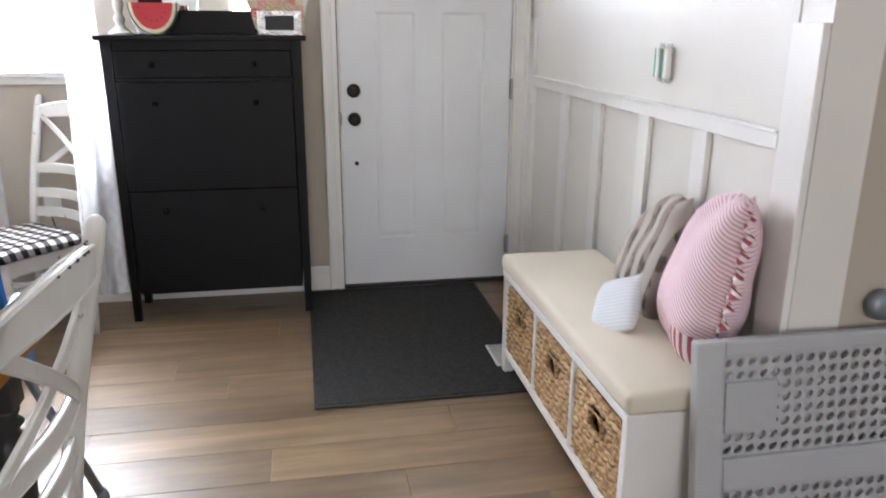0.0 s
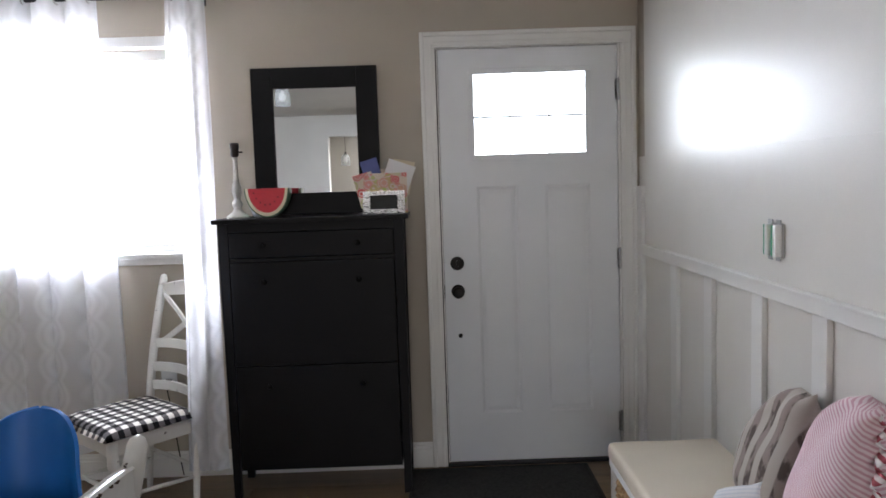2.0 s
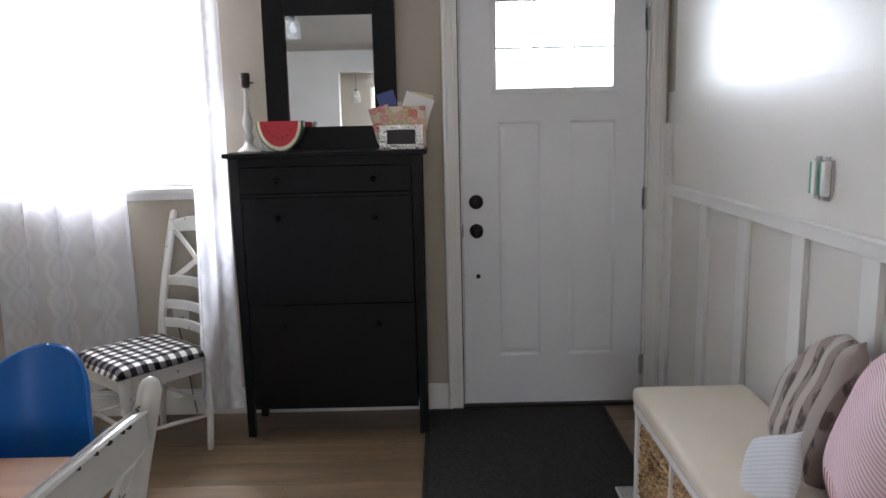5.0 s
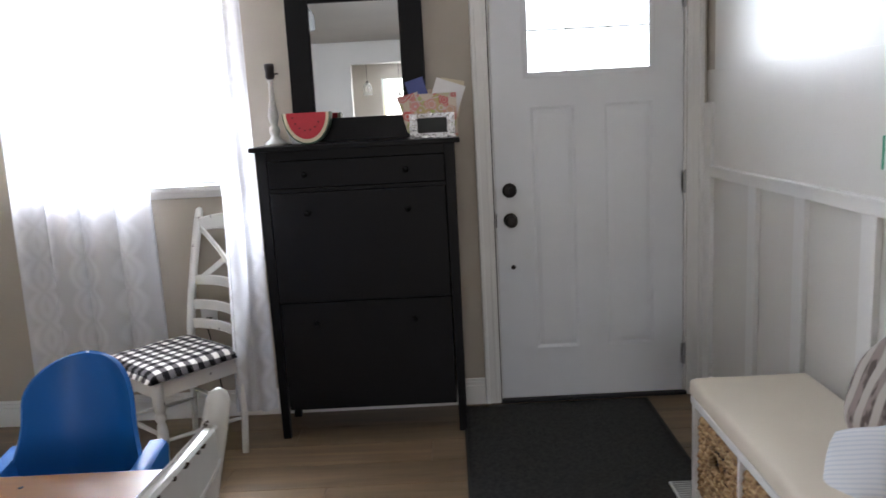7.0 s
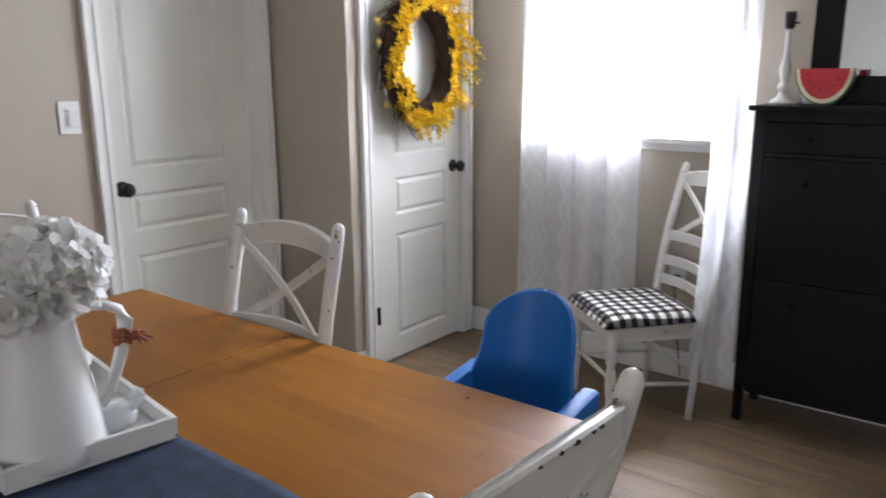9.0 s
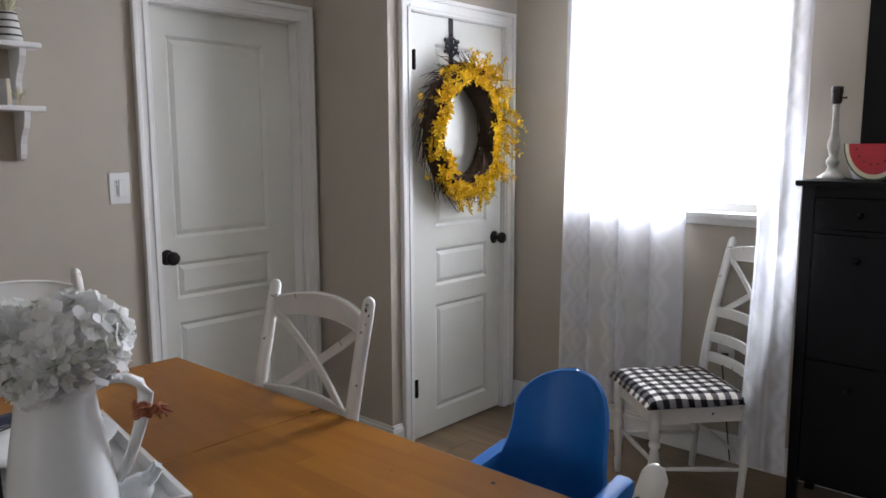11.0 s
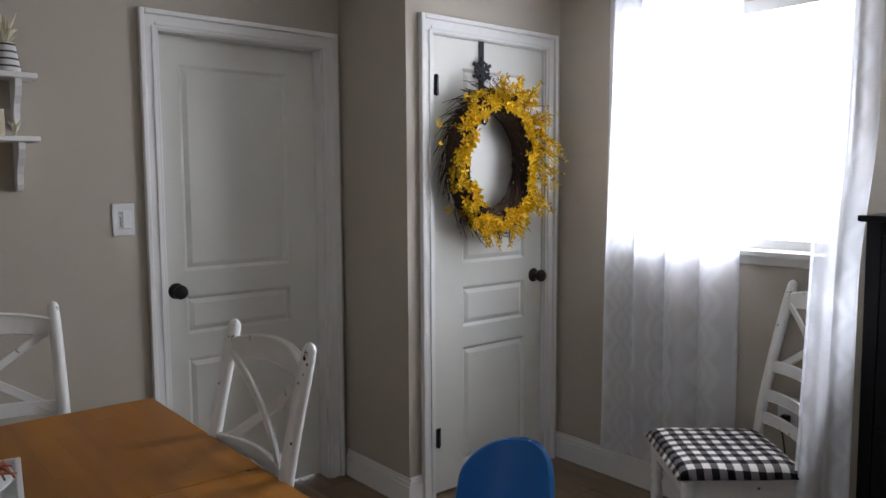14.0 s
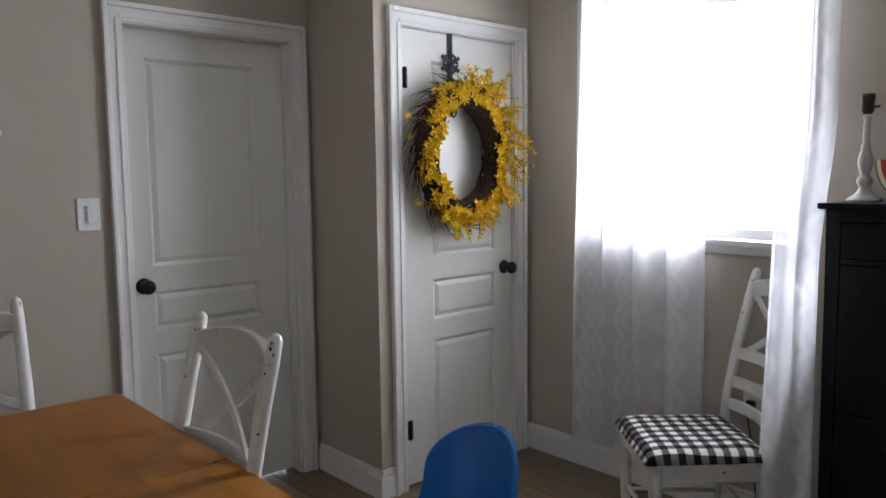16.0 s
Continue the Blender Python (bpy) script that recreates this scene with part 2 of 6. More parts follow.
def mat_sheer(name, base, pattern):
    """Thin voile; ogee outlines woven denser, with finer rings inside them."""
    n = Nodes(name)
    x, y, z = n.xyz()
    wob = n.math("MULTIPLY", n.noise(5, 2.0), 0.5)
    u = n.math("MULTIPLY_ADD", x, 2 * math.pi / 0.20, wob)
    v = n.math("MULTIPLY", z, 2 * math.pi / 0.30)
    warp = n.math("MULTIPLY", n.math("SINE", v), 0.62)
    lat = n.math("ABSOLUTE", n.math("SINE", n.math("MULTIPLY_ADD", u, 0.5, warp)))
    lat2 = n.math("ABSOLUTE", n.math("SINE", n.math("SUBTRACT", n.math("MULTIPLY", u, 0.5), warp)))
    near = n.math("MINIMUM", lat, lat2)
    band = n.ramp(near, [(0.05, (0.45, 0.45, 0.45)), (0.24, (1, 1, 1)), (0.40, (1, 1, 1)), (0.66, (0, 0, 0))])
    weave = n.noise(420, 2.0, n.scaled((1, 1, 0.4)))
    dense = n.math("MULTIPLY_ADD", band, pattern, n.math("MULTIPLY_ADD", weave, 0.08, base))
    diffuse = n.add("ShaderNodeBsdfDiffuse", Color=(0.93, 0.95, 0.99, 1))
    through_cloth = n.add("ShaderNodeBsdfTranslucent", Color=(0.93, 0.95, 0.99, 1))
    clear = n.add("ShaderNodeBsdfTransparent")
    cloth = n.add("ShaderNodeMixShader", Fac=0.5)
    n.link(diffuse.outputs[0], cloth.inputs[1])
    n.link(through_cloth.outputs[0], cloth.inputs[2])
    both = n.add("ShaderNodeMixShader", Fac=dense)
    n.link(clear.outputs[0], both.inputs[1])
    n.link(cloth.outputs[0], both.inputs[2])
    n.link(both.outputs[0], n.out.inputs["Surface"])
    return n.mat


def mat_glass():
    n = Nodes("clear window glass")
    clear = n.add("ShaderNodeBsdfTransparent", Color=(0.96, 0.98, 0.98, 1))
    gloss = n.add("ShaderNodeBsdfGlossy", Roughness=0.02)
    both = n.add("ShaderNodeMixShader", Fac=n.add("ShaderNodeFresnel", IOR=1.45).outputs[0])
    n.link(clear.outputs[0], both.inputs[1])
    n.link(gloss.outputs[0], both.inputs[2])
    n.link(both.outputs[0], n.out.inputs["Surface"])
    return n.mat


def mat_jar():
    n = Nodes("thin jar glass")
    clear = n.add("ShaderNodeBsdfTransparent", Color=(0.97, 0.98, 0.98, 1))
    body = n.add("ShaderNodeBsdfDiffuse", Color=(0.8, 0.82, 0.82, 1))
    both = n.add("ShaderNodeMixShader", Fac=0.22)
    n.link(clear.outputs[0], both.inputs[1])
    n.link(body.outputs[0], both.inputs[2])
    n.link(both.outputs[0], n.out.inputs["Surface"])
    return n.mat


def mat_mirror():
    n = Nodes("mirror glass")
    return n.done((0.86, 0.88, 0.87), 0.01, 1.0)


def mat_glow(name, colour, strength):
    n = Nodes(name)
    n.bsdf.inputs["Emission Color"].default_value = (*colour, 1)
    n.bsdf.inputs["Emission Strength"].default_value = strength
    return n.done(colour, 0.9)


def mat_petals(name, stops, rough=0.6, thin=0.25):
    n = Nodes(name)
    isl = n.tree.nodes.new("ShaderNodeNewGeometry").outputs["Random Per Island"]
    c = n.ramp(isl, stops)
    n.bump(n.noise(260, 2.0), 0.15, 0.001)
    n.done(c, rough)
    back = n.add("ShaderNodeBsdfTranslucent", Color=c)
    both = n.add("ShaderNodeMixShader", Fac=thin)
    n.link(n.bsdf.outputs[0], both.inputs[1])
    n.link(back.outputs[0], both.inputs[2])
    n.link(both.outputs[0], n.out.inputs["Surface"])
    return n.mat


def mat_floral():
    n = Nodes("floral printed paper")
    vor = n.add("ShaderNodeTexVoronoi", Vector=n.coord, Scale=26.0)
    rings = n.math("FRACT", n.math("MULTIPLY", vor.outputs["Distance"], 4.0))
    tone = n.ramp(vor.outputs["Color"], [(0.2, (0.55, 0.10, 0.09)), (0.45, (0.62, 0.30, 0.27)), (0.6, (0.40, 0.45, 0.14)), (0.8, (0.66, 0.58, 0.46))])
    c = n.mix(n.math("GREATER_THAN", rings, 0.72), tone, (0.60, 0.50, 0.44))
    return n.done(c, 0.7)


def mat_silver():
    n = Nodes("hammered silver frame")
    v = n.add("ShaderNodeTexVoronoi", Vector=n.coord, Scale=110.0).outputs["Distance"]
    n.bump(v, 0.9, 0.006)
    return n.done((0.78, 0.77, 0.75), 0.22, 0.9)


def mat_denim():
    n = Nodes("navy cotton runner")
    fold = n.noise(8, 4.0)
    c = n.ramp(n.noise(26, 4.0), [(0.3, (0.007, 0.015, 0.036)), (0.7, (0.017, 0.036, 0.078))])
    n.bump(n.math("MULTIPLY_ADD", n.noise(500, 2.0), 0.1, fold), 0.5, 0.01)
    return n.done(c, 0.9)


M["table"] = mat_table()
M["gingham"] = mat_gingham()
M["pink_stripe"] = mat_stripes("red ticking stripe cotton", (0.74, 0.62, 0.65), (0.58, 0.34, 0.39), 0.0085, 0.52, (0.55, 0.83), 0.012)
M["frill_stripe"] = mat_stripes("bold red ticking ruffle", (0.72, 0.67, 0.66), (0.34, 0.07, 0.09), 0.017, 0.5, 2, 0.004)
M["brown_stripe"] = mat_stripes("taupe woven stripe", (0.25, 0.205, 0.185), (0.42, 0.375, 0.335), 0.07, 0.5, 0, 0.004, (0.085, 0.065, 0.055))
M["blue_stripe"] = mat_stripes("pale grey ticking", (0.62, 0.63, 0.65), (0.52, 0.55, 0.60), 0.011, 0.6, 2, 0.001)
M["hem_stripe"] = mat_stripes("bold red ticking border", (0.74, 0.68, 0.67), (0.36, 0.08, 0.11), 0.019, 0.5, 0, 0.004)
M["ring_stripe"] = mat_stripes("black and white ringed pot", (0.66, 0.65, 0.62), (0.02, 0.02, 0.02), 0.024, 0.72, 2, 0.0)
M["mat"] = mat_mat()
M["basket"] = mat_basket()
M["sheer"] = mat_sheer("white sheer voile, gathered", 0.60, 0.10)
M["sheer_flat"] = mat_sheer("white sheer voile, single layer", 0.48, 0.10)
M["glass"] = mat_glass()
M["mirror"] = mat_mirror()
M["outdoors"] = mat_glow("overcast outdoors", (0.93, 0.97, 1.0), 5.0)
M["bulb"] = paint("frosted bulb glass", (0.80, 0.78, 0.74), 0.2, 0.03)
M["jar"] = mat_jar()
M["forsythia"] = mat_petals("yellow forsythia petals", [(0.0, (0.56, 0.30, 0.002)), (0.35, (0.74, 0.44, 0.002)), (0.8, (0.82, 0.56, 0.004)), (1.0, (0.64, 0.42, 0.003))], 0.85, 0.12)
M["hydrangea"] = mat_petals("white silk petals", [(0.0, (0.84, 0.85, 0.77)), (0.4, (0.90, 0.90, 0.89)), (1.0, (0.93, 0.93, 0.93))], 0.5, 0.40)
M["floral"] = mat_floral()
M["silver"] = mat_silver()
M["denim"] = mat_denim()

# ---- mesh helpers ----


def box(bm, lo, hi, bevel=0.0, m=None):
    """A box from corner to corner, its edges rounded a little."""
    lo, hi = Vector(lo), Vector(hi)
    mat = Matrix.Translation((lo + hi) / 2) @ Matrix.Diagonal((*(hi - lo), 1))
    verts = bmesh.ops.create_cube(bm, size=1, matrix=(m or Matrix()) @ mat)["verts"]
    if bevel:
        edges = list({e for v in verts for e in v.link_edges})
        bmesh.ops.bevel(bm, geom=edges, offset=bevel, segments=2, profile=0.6, affect="EDGES", clamp_overlap=True)
    return verts


def lathe(bm, profile, segs=24, m=None):
    """Turns (radius, height) pairs about z."""
    m = m or Matrix()
    rings = []
    for r, z in profile:
        rings.append([bm.verts.new(m @ Vector((r * math.cos(2 * math.pi * k / segs), r * math.sin(2 * math.pi * k / segs), z))) for k in range(segs)])
    for a, b in zip(rings, rings[1:]):
        for k in range(segs):
            bm.faces.new((a[k], a[(k + 1) % segs], b[(k + 1) % segs], b[k]))
    if profile[0][0] > 1e-4:
        bm.faces.new(rings[0][::-1])
    if profile[-1][0] > 1e-4:
        bm.faces.new(rings[-1])


def tube(bm, pts, radius, segs=8, flat=1.0, m=None):
    """A round bar along points; radius may be one number or one for each point; flat squeezes it across."""
    pts = [Vector(p) for p in pts]
    m = m or Matrix()
    rings = []
    up = Vector((0.013, 0.021, 1))
    for k, p in enumerate(pts):
        d = (pts[min(k + 1, len(pts) - 1)] - pts[max(k - 1, 0)]).normalized()
        if abs(d.dot(up.normalized())) > 0.97:
            up = Vector((0.02, 1, 0.03))
        a = d.cross(up).normalized()
        b = a.cross(d).normalized()
        r = radius[k] if isinstance(radius, (list, tuple)) else radius
        rings.append([bm.verts.new(m @ (p + a * (r * math.cos(2 * math.pi * j / segs)) + b * (r * flat * math.sin(2 * math.pi * j / segs)))) for j in range(segs)])
    for p, q in zip(rings, rings[1:]):
        for j in range(segs):
            bm.faces.new((p[j], p[(j + 1) % segs], q[(j + 1) % segs], q[j]))
    bm.faces.new(rings[0][::-1])
    bm.faces.new(rings[-1])


def plank_bar(bm, pts, w, t, wide=(0, 0, 1), m=None):
    """A rectangular bar along points: w measured along 'wide', t across it."""
    pts = [Vector(p) for p in pts]
    m = m or Matrix()
    rings = []
    for k, p in enumerate(pts):
        d = (pts[min(k + 1, len(pts) - 1)] - pts[max(k - 1, 0)]).normalized()
        a = Vector(wide)
        a = (a - d * a.dot(d)).normalized()
        b = d.cross(a).normalized()
        ww = w[k] if isinstance(w, (list, tuple)) else w
        c = 0.18 * min(ww, t)
        ring = []
        for sa, sb in ((1, 1), (1, -1), (-1, -1), (-1, 1)):
            for off in ((c, 0), (0, c)) if sa * sb < 0 else ((0, c), (c, 0)):
                ring.append(bm.verts.new(m @ (p + a * sa * (ww / 2 - off[0]) + b * sb * (t / 2 - off[1]))))
        rings.append(ring)
    for p, q in zip(rings, rings[1:]):
        for j in range(8):
            bm.faces.new((p[j], p[(j + 1) % 8], q[(j + 1) % 8], q[j]))
    bm.faces.new(rings[0][::-1])
    bm.faces.new(rings[-1])


def thing(name, loc=(0, 0, 0), rz=0.0, label="", category="", group="", kind=""):
    ob = new(name)
    ob.matrix_basis = pose(*loc, 0, 0, rz)
    ob.empty_display_size = 0.1
    return tagged(ob, label, category, group, kind)


def part(name, bm, material, parent, label="", smooth=False, world_space=False):
    """Links a bmesh as one mesh object under a thing or under a part."""
    if world_space:
        top = parent
        while top.parent:
            top = top.parent
        bm.transform(top.matrix_basis.inverted())
    bmesh.ops.recalc_face_normals(bm, faces=bm.faces)
    me = bpy.data.meshes.new(name)
    bm.to_mesh(me)
    bm.free()
    me.materials.append(M[material])
    if smooth:
        me.polygons.foreach_set("use_smooth", [True] * len(me.polygons))
    ob = new(name, me)
    ob.parent = parent
    return tagged(ob, label)


def solo(name, bm, material, label, category, kind="", smooth=False, group="", loc=None):
    """A thing that is one mesh."""
    bmesh.ops.recalc_face_normals(bm, faces=bm.faces)
    if loc:
        bm.transform(Matrix.Translation(-Vector(loc)))
    me = bpy.data.meshes.new(name)
    bm.to_mesh(me)
    bm.free()
    me.materials.append(M[material])
    if smooth:
        me.polygons.foreach_set("use_smooth", [True] * len(me.polygons))
    ob = new(name, me)
    if loc:
        ob.location = loc
    return tagged(ob, label, category, group, kind)


def boxes(*items, bevel=0.0):
    bm = bmesh.new()
    for lo, hi in items:
        box(bm, lo, hi, bevel)
    return bm


def smooth_by_angle(ob, degrees=40):
    ob.data.polygons.foreach_set("use_smooth", [True] * len(ob.data.polygons))
    bm = bmesh.new()
    bm.from_mesh(ob.data)
    for e in bm.edges:
        e.smooth = len(e.link_faces) == 2 and e.calc_face_angle(0) < radians(degrees)
    bm.to_mesh(ob.data)
    bm.free()
    return ob

# ---- the large structure ----
NORTH, EAST, CLOSET, WEST, SOUTH, CEIL = 3.95, 1.22, -2.29, -2.79, -1.9, 2.44
WX0, WX1, WZ0, WZ1 = -1.825, -0.975, 1.11, 2.10
DX0, DX1, DZ1 = 0.245, 1.132, 2.065

solo("floor", boxes(((-3.0, -5.0, -0.12), (3.1, 4.2, -0.012))), "joint", "dark underlay beneath oak laminate planks", "floor", "structure")
solo("ceiling", boxes(((-3.0, -5.0, CEIL), (3.1, 4.2, CEIL + 0.1))), "ceiling", "white painted flat ceiling", "ceiling", "structure")
solo("wall_north", boxes(
    ((-2.9, NORTH, 0), (WX0, NORTH + 0.15, CEIL)), ((WX0, NORTH, 0), (WX1, NORTH + 0.15, WZ0)), ((WX0, NORTH, WZ1), (WX1, NORTH + 0.15, CEIL)),
    ((WX1, NORTH, 0), (DX0, NORTH + 0.15, CEIL)), ((DX0, NORTH, DZ1), (DX1, NORTH + 0.15, CEIL)), ((DX1, NORTH, 0), (1.36, NORTH + 0.15, CEIL))),
    "wall", "greige painted outer wall with window and front door", "wall", "structure")
solo("wall_east", boxes(((EAST, 1.72, 0), (EAST + 0.14, 3.85, CEIL)), ((EAST, 3.85, 0), (EAST + 0.14, NORTH, 1.51))),
     "wall_white", "satin white painted wall above panelling", "wall", "structure")
solo("wall_east_strip", boxes(((EAST, 3.85, 1.51), (EAST + 0.14, NORTH, CEIL))), "wall", "strip of older greige wall paint beside the door", "wall", "structure")
solo("wall_return", boxes(((EAST + 0.14, 1.72, 0), (2.9, 1.86, CEIL))), "wall", "greige wall beyond the panelled corner", "wall", "structure")
# out of view; its opening is invented to hold the side fill lamp
solo("wall_far_east", boxes(((2.9, -0.9 - 4.1, 0), (3.02, -1.0, CEIL)), ((2.9, 0.6, 0), (3.02, 1.86, CEIL)), ((2.9, -1.0, 2.15), (3.02, 0.6, CEIL)), ((2.9, -1.0, 0), (3.02, 0.6, 0.62))),
     "wall", "unseen greige wall with an opening added for the side fill lamp", "wall", "structure")
solo("wall_closet", boxes(((CLOSET - 0.1, 3.012, 0), (CLOSET, 3.14, CEIL)), ((CLOSET - 0.1, 3.845, 0), (CLOSET, NORTH, CEIL)), ((CLOSET - 0.1, 3.14, 2.02), (CLOSET, 3.845, CEIL)),
                          ((WEST, 3.012, 0), (CLOSET - 0.1, 3.15, CEIL))), "wall", "greige painted closet walls", "wall", "structure")
solo("wall_west", boxes(((WEST - 0.14, -5.0, 0), (WEST, 2.18, CEIL)), ((WEST - 0.14, 2.92, 0), (WEST, 3.15, CEIL)), ((WEST - 0.14, 2.18, 1.995), (WEST, 2.92, CEIL))),
     "wall", "greige painted wall with a door", "wall", "structure")
solo("wall_south", boxes(((-2.79, SOUTH - 0.12, 0), (-1.07, SOUTH, CEIL)), ((-1.07, SOUTH - 0.12, 2.18), (1.7, SOUTH, CEIL)), ((1.7, SOUTH - 0.12, 0), (2.9, SOUTH, CEIL))),
     "wall_white", "pale wall with a wide opening to the kitchen", "wall", "structure")
# the wide opening is assumed, cut for the kitchen fill lamp
solo("wall_kitchen", boxes(((-2.79, -4.9, 0), (-0.95, -4.75, CEIL)), ((1.75, -4.9, 0), (2.9, -4.75, CEIL)), ((-0.95, -4.9, 2.22), (1.75, -4.75, CEIL)), ((-0.95, -4.9, 0), (1.75, -4.75, 0.78))),
     "wall_white", "white kitchen wall with an assumed opening holding the fill lamp", "wall", "structure")
# unseen backing, added to keep sky light out of the door gaps
solo("closet_back", boxes(((-2.93, 3.16, 0), (-2.88, NORTH, CEIL))), "wall", "unseen panel added behind the closet door to block sky light", "wall", "structure")

# outdoors: pale ground and a bright overcast distance
solo("ground", boxes(((-60, 4.2, -0.35), (60, 80, -0.25))), "paper_white", "pale sunlit ground outside", "ground", "structure")
bm = bmesh.new()
box(bm, (-30, 14, -0.3), (30, 14.1, 14))
solo("backdrop", bm, "outdoors", "bright overcast distance outside the windows", "backdrop", "structure")


def baseboard(name, lo, hi, out):
    """A board with a stepped cap; out is the way it faces: x, -x, y or -y."""
    bm = bmesh.new()
    x0, y0, x1, y1 = *lo, *hi
    for z0, z1, t in ((0, 0.094, 0.015), (0.094, 0.112, 0.011), (0.112, 0.128, 0.006)):
        a, b = [x0, y0], [x1, y1]
        if out == "y-":
            a[1] = y1 - t
        if out == "x+":
            b[0] = x0 + t
        if out == "x-":
            a[0] = x1 - t
        box(bm, (*a, z0), (*b, z1), 0.002)
    return solo(name, bm, "trim", "white stepped baseboard", "baseboard", "structure")


baseboard("baseboard", (CLOSET, NORTH - 0.02), (0.172, NORTH), "y-")
baseboard("baseboard", (WEST + 0.02, 2.992), (CLOSET + 0.016, 3.012), "y-")
baseboard("baseboard", (CLOSET, 3.012), (CLOSET + 0.02, 3.076), "x+")
baseboard("baseboard", (WEST, -1.9), (WEST + 0.02, 2.108), "x+")


def casing(name, m, w0, w1, top, wide=0.072):
    """Door casing in the plane y = 0 of m (towards -y): stepped legs and a head round the opening w0..w1."""
    bm = bmesh.new()
    out = 0.02
    for side in (-1, 1):
        inner = w0 if side < 0 else w1
        xs = sorted((inner, inner + side * (wide - out)))
        box(bm, (xs[0], -0.013, 0), (xs[1], 0, top), 0.002, m)
        xs = sorted((inner + side * 0.012, inner + side * 0.026))
        box(bm, (xs[0], -0.018, 0), (xs[1], -0.0125, top + 0.012), 0.0025, m)
        xs = sorted((inner + side * (wide - out), inner + side * wide))
        box(bm, (xs[0], -0.026, 0), (xs[1], 0, top + wide), 0.005, m)
    box(bm, (w0 - wide + out, -0.013, top), (w1 + wide - out, 0, top + wide - out), 0.002, m)
    box(bm, (w0 - 0.012, -0.018, top + 0.012), (w1 + 0.012, -0.0125, top + 0.026), 0.0025, m)
    box(bm, (w0 - wide + out, -0.026, top + wide - out), (w1 + wide - out, 0, top + wide), 0.005, m)
    return solo(name, bm, "trim", "white stepped door casing", "door trim", "structure")


def jamb(name, m, w0, w1, top, depth, t=0.02):
    bm = bmesh.new()
    box(bm, (w0 - t, 0.002, 0), (w0, depth, top + t), 0.001, m)
    box(bm, (w1, 0.002, 0), (w1 + t, depth, top + t), 0.001, m)
    box(bm, (w0, 0.002, top), (w1, depth, top + t), 0.001, m)
    return solo(name, bm, "trim", "white door jamb", "door jamb", "structure")


def panel_slab(bm, w0, w1, z0, z1, panels, y0, t=0.038, deep=0.009, lites=()):
    """A panelled leaf facing -y with its face at y0. panels: raised fields; lites: through openings."""
    holes = list(panels) + list(lites)
    xs = sorted({w0, w1, *(v for h in holes for v in (h[0], h[1]))})
    zs = sorted({z0, z1, *(v for h in holes for v in (h[2], h[3]))})
    for a, b in zip(xs, xs[1:]):
        for c, d in zip(zs, zs[1:]):
            mx, mz = (a + b) / 2, (c + d) / 2
            if any(h[0] < mx < h[1] and h[2] < mz < h[3] for h in lites):
                continue
            inset = any(h[0] < mx < h[1] and h[2] < mz < h[3] for h in panels)
            box(bm, (a, y0 + (deep if inset else 0), c), (b, y0 + t, d))
    bmesh.ops.remove_doubles(bm, verts=bm.verts, dist=1e-5)
    for a, b, c, d in panels:
        s, r = 0.014, 0.034
        # sloped moulding down, then the raised field
        for (i, yi), (o, yo) in (((s, deep), (0, 0)), ((r, 0.002), (s, deep)), ):
            pts = []
            for k in (o, i):
                y = y0 + (yo if k == o else yi) - 0.0004
                pts.append([bm.verts.new((x, y, z)) for x, z in ((a + k, c + k), (b - k, c + k), (b - k, d - k), (a + k, d - k))])
            for k in range(4):
                bm.faces.new((pts[0][k], pts[0][(k + 1) % 4], pts[1][(k + 1) % 4], pts[1][k]))
        bm.faces.new([bm.verts.new((x, y0 + 0.0016, z)) for x, z in ((a + r, c + r), (b - r, c + r), (b - r, d - r), (a + r, d - r))])


def round_knob(parent, m, name="knob"):
    bm = bmesh.new()
    lathe(bm, [(0.0, 0), (0.033, 0), (0.033, 0.004), (0.028, 0.009), (0.013, 0.012), (0.0105, 0.03), (0.016, 0.036), (0.0265, 0.042), (0.0295, 0.052), (0.0265, 0.062), (0.015, 0.068), (0.0, 0.069)], 24, m)
    return part(name, bm, "bronze", parent, "dark bronze round door knob", True)


def hinge(parent, x, y, z, h=0.09, metal="bronze"):
    bm = bmesh.new()
    lathe(bm, [(0, -h / 2 - 0.004), (0.004, -h / 2 - 0.002), (0.0065, -h / 2), (0.0065, h / 2), (0.004, h / 2 + 0.002), (0, h / 2 + 0.004)], 10, Matrix.Translation((x, y, z)))
    box(bm, (x - 0.016, y + 0.004, z - h / 2), (x + 0.016, y + 0.007, z + h / 2), 0.001)
    return part("hinge", bm, metal, parent)


# front door: local x along the wall, face towards -y
FRONT = Matrix.Translation((0, NORTH, 0))
casing("trim", FRONT, DX0, DX1, 2.058, wide=0.072)
jamb("trim", FRONT, DX0 + 0.011, DX1 - 0.011, 2.054, 0.149, 0.011)
door1 = thing("door_1", (0.256, NORTH + 0.004, 0), 0, "cool white steel front door with a high window", "door", kind="structure")
W = 0.863
bm = bmesh.new()
LITE = (0.155, 0.72, 1.53, 1.942)
panel_slab(bm, 0.002, W - 0.002, 0.018, 2.05, [(0.172, 0.372, 0.262, 1.392), (0.505, 0.725, 0.262, 1.392)], 0.0, 0.044, 0.006, [LITE])
part("slab", bm, "door_out", door1)
bm = bmesh.new()
a, b, c, d = LITE
for lo, hi in (((a - 0.012, -0.008, c - 0.012), (b + 0.012, 0.002, c + 0.014)), ((a - 0.012, -0.008, d - 0.014), (b + 0.012, 0.002, d + 0.012)),
               ((a - 0.012, -0.0076, c + 0.014), (a + 0.014, 0.002, d - 0.014)), ((b - 0.014, -0.0076, c + 0.014), (b + 0.012, 0.002, d - 0.014))):
    box(bm, lo, hi, 0.003)
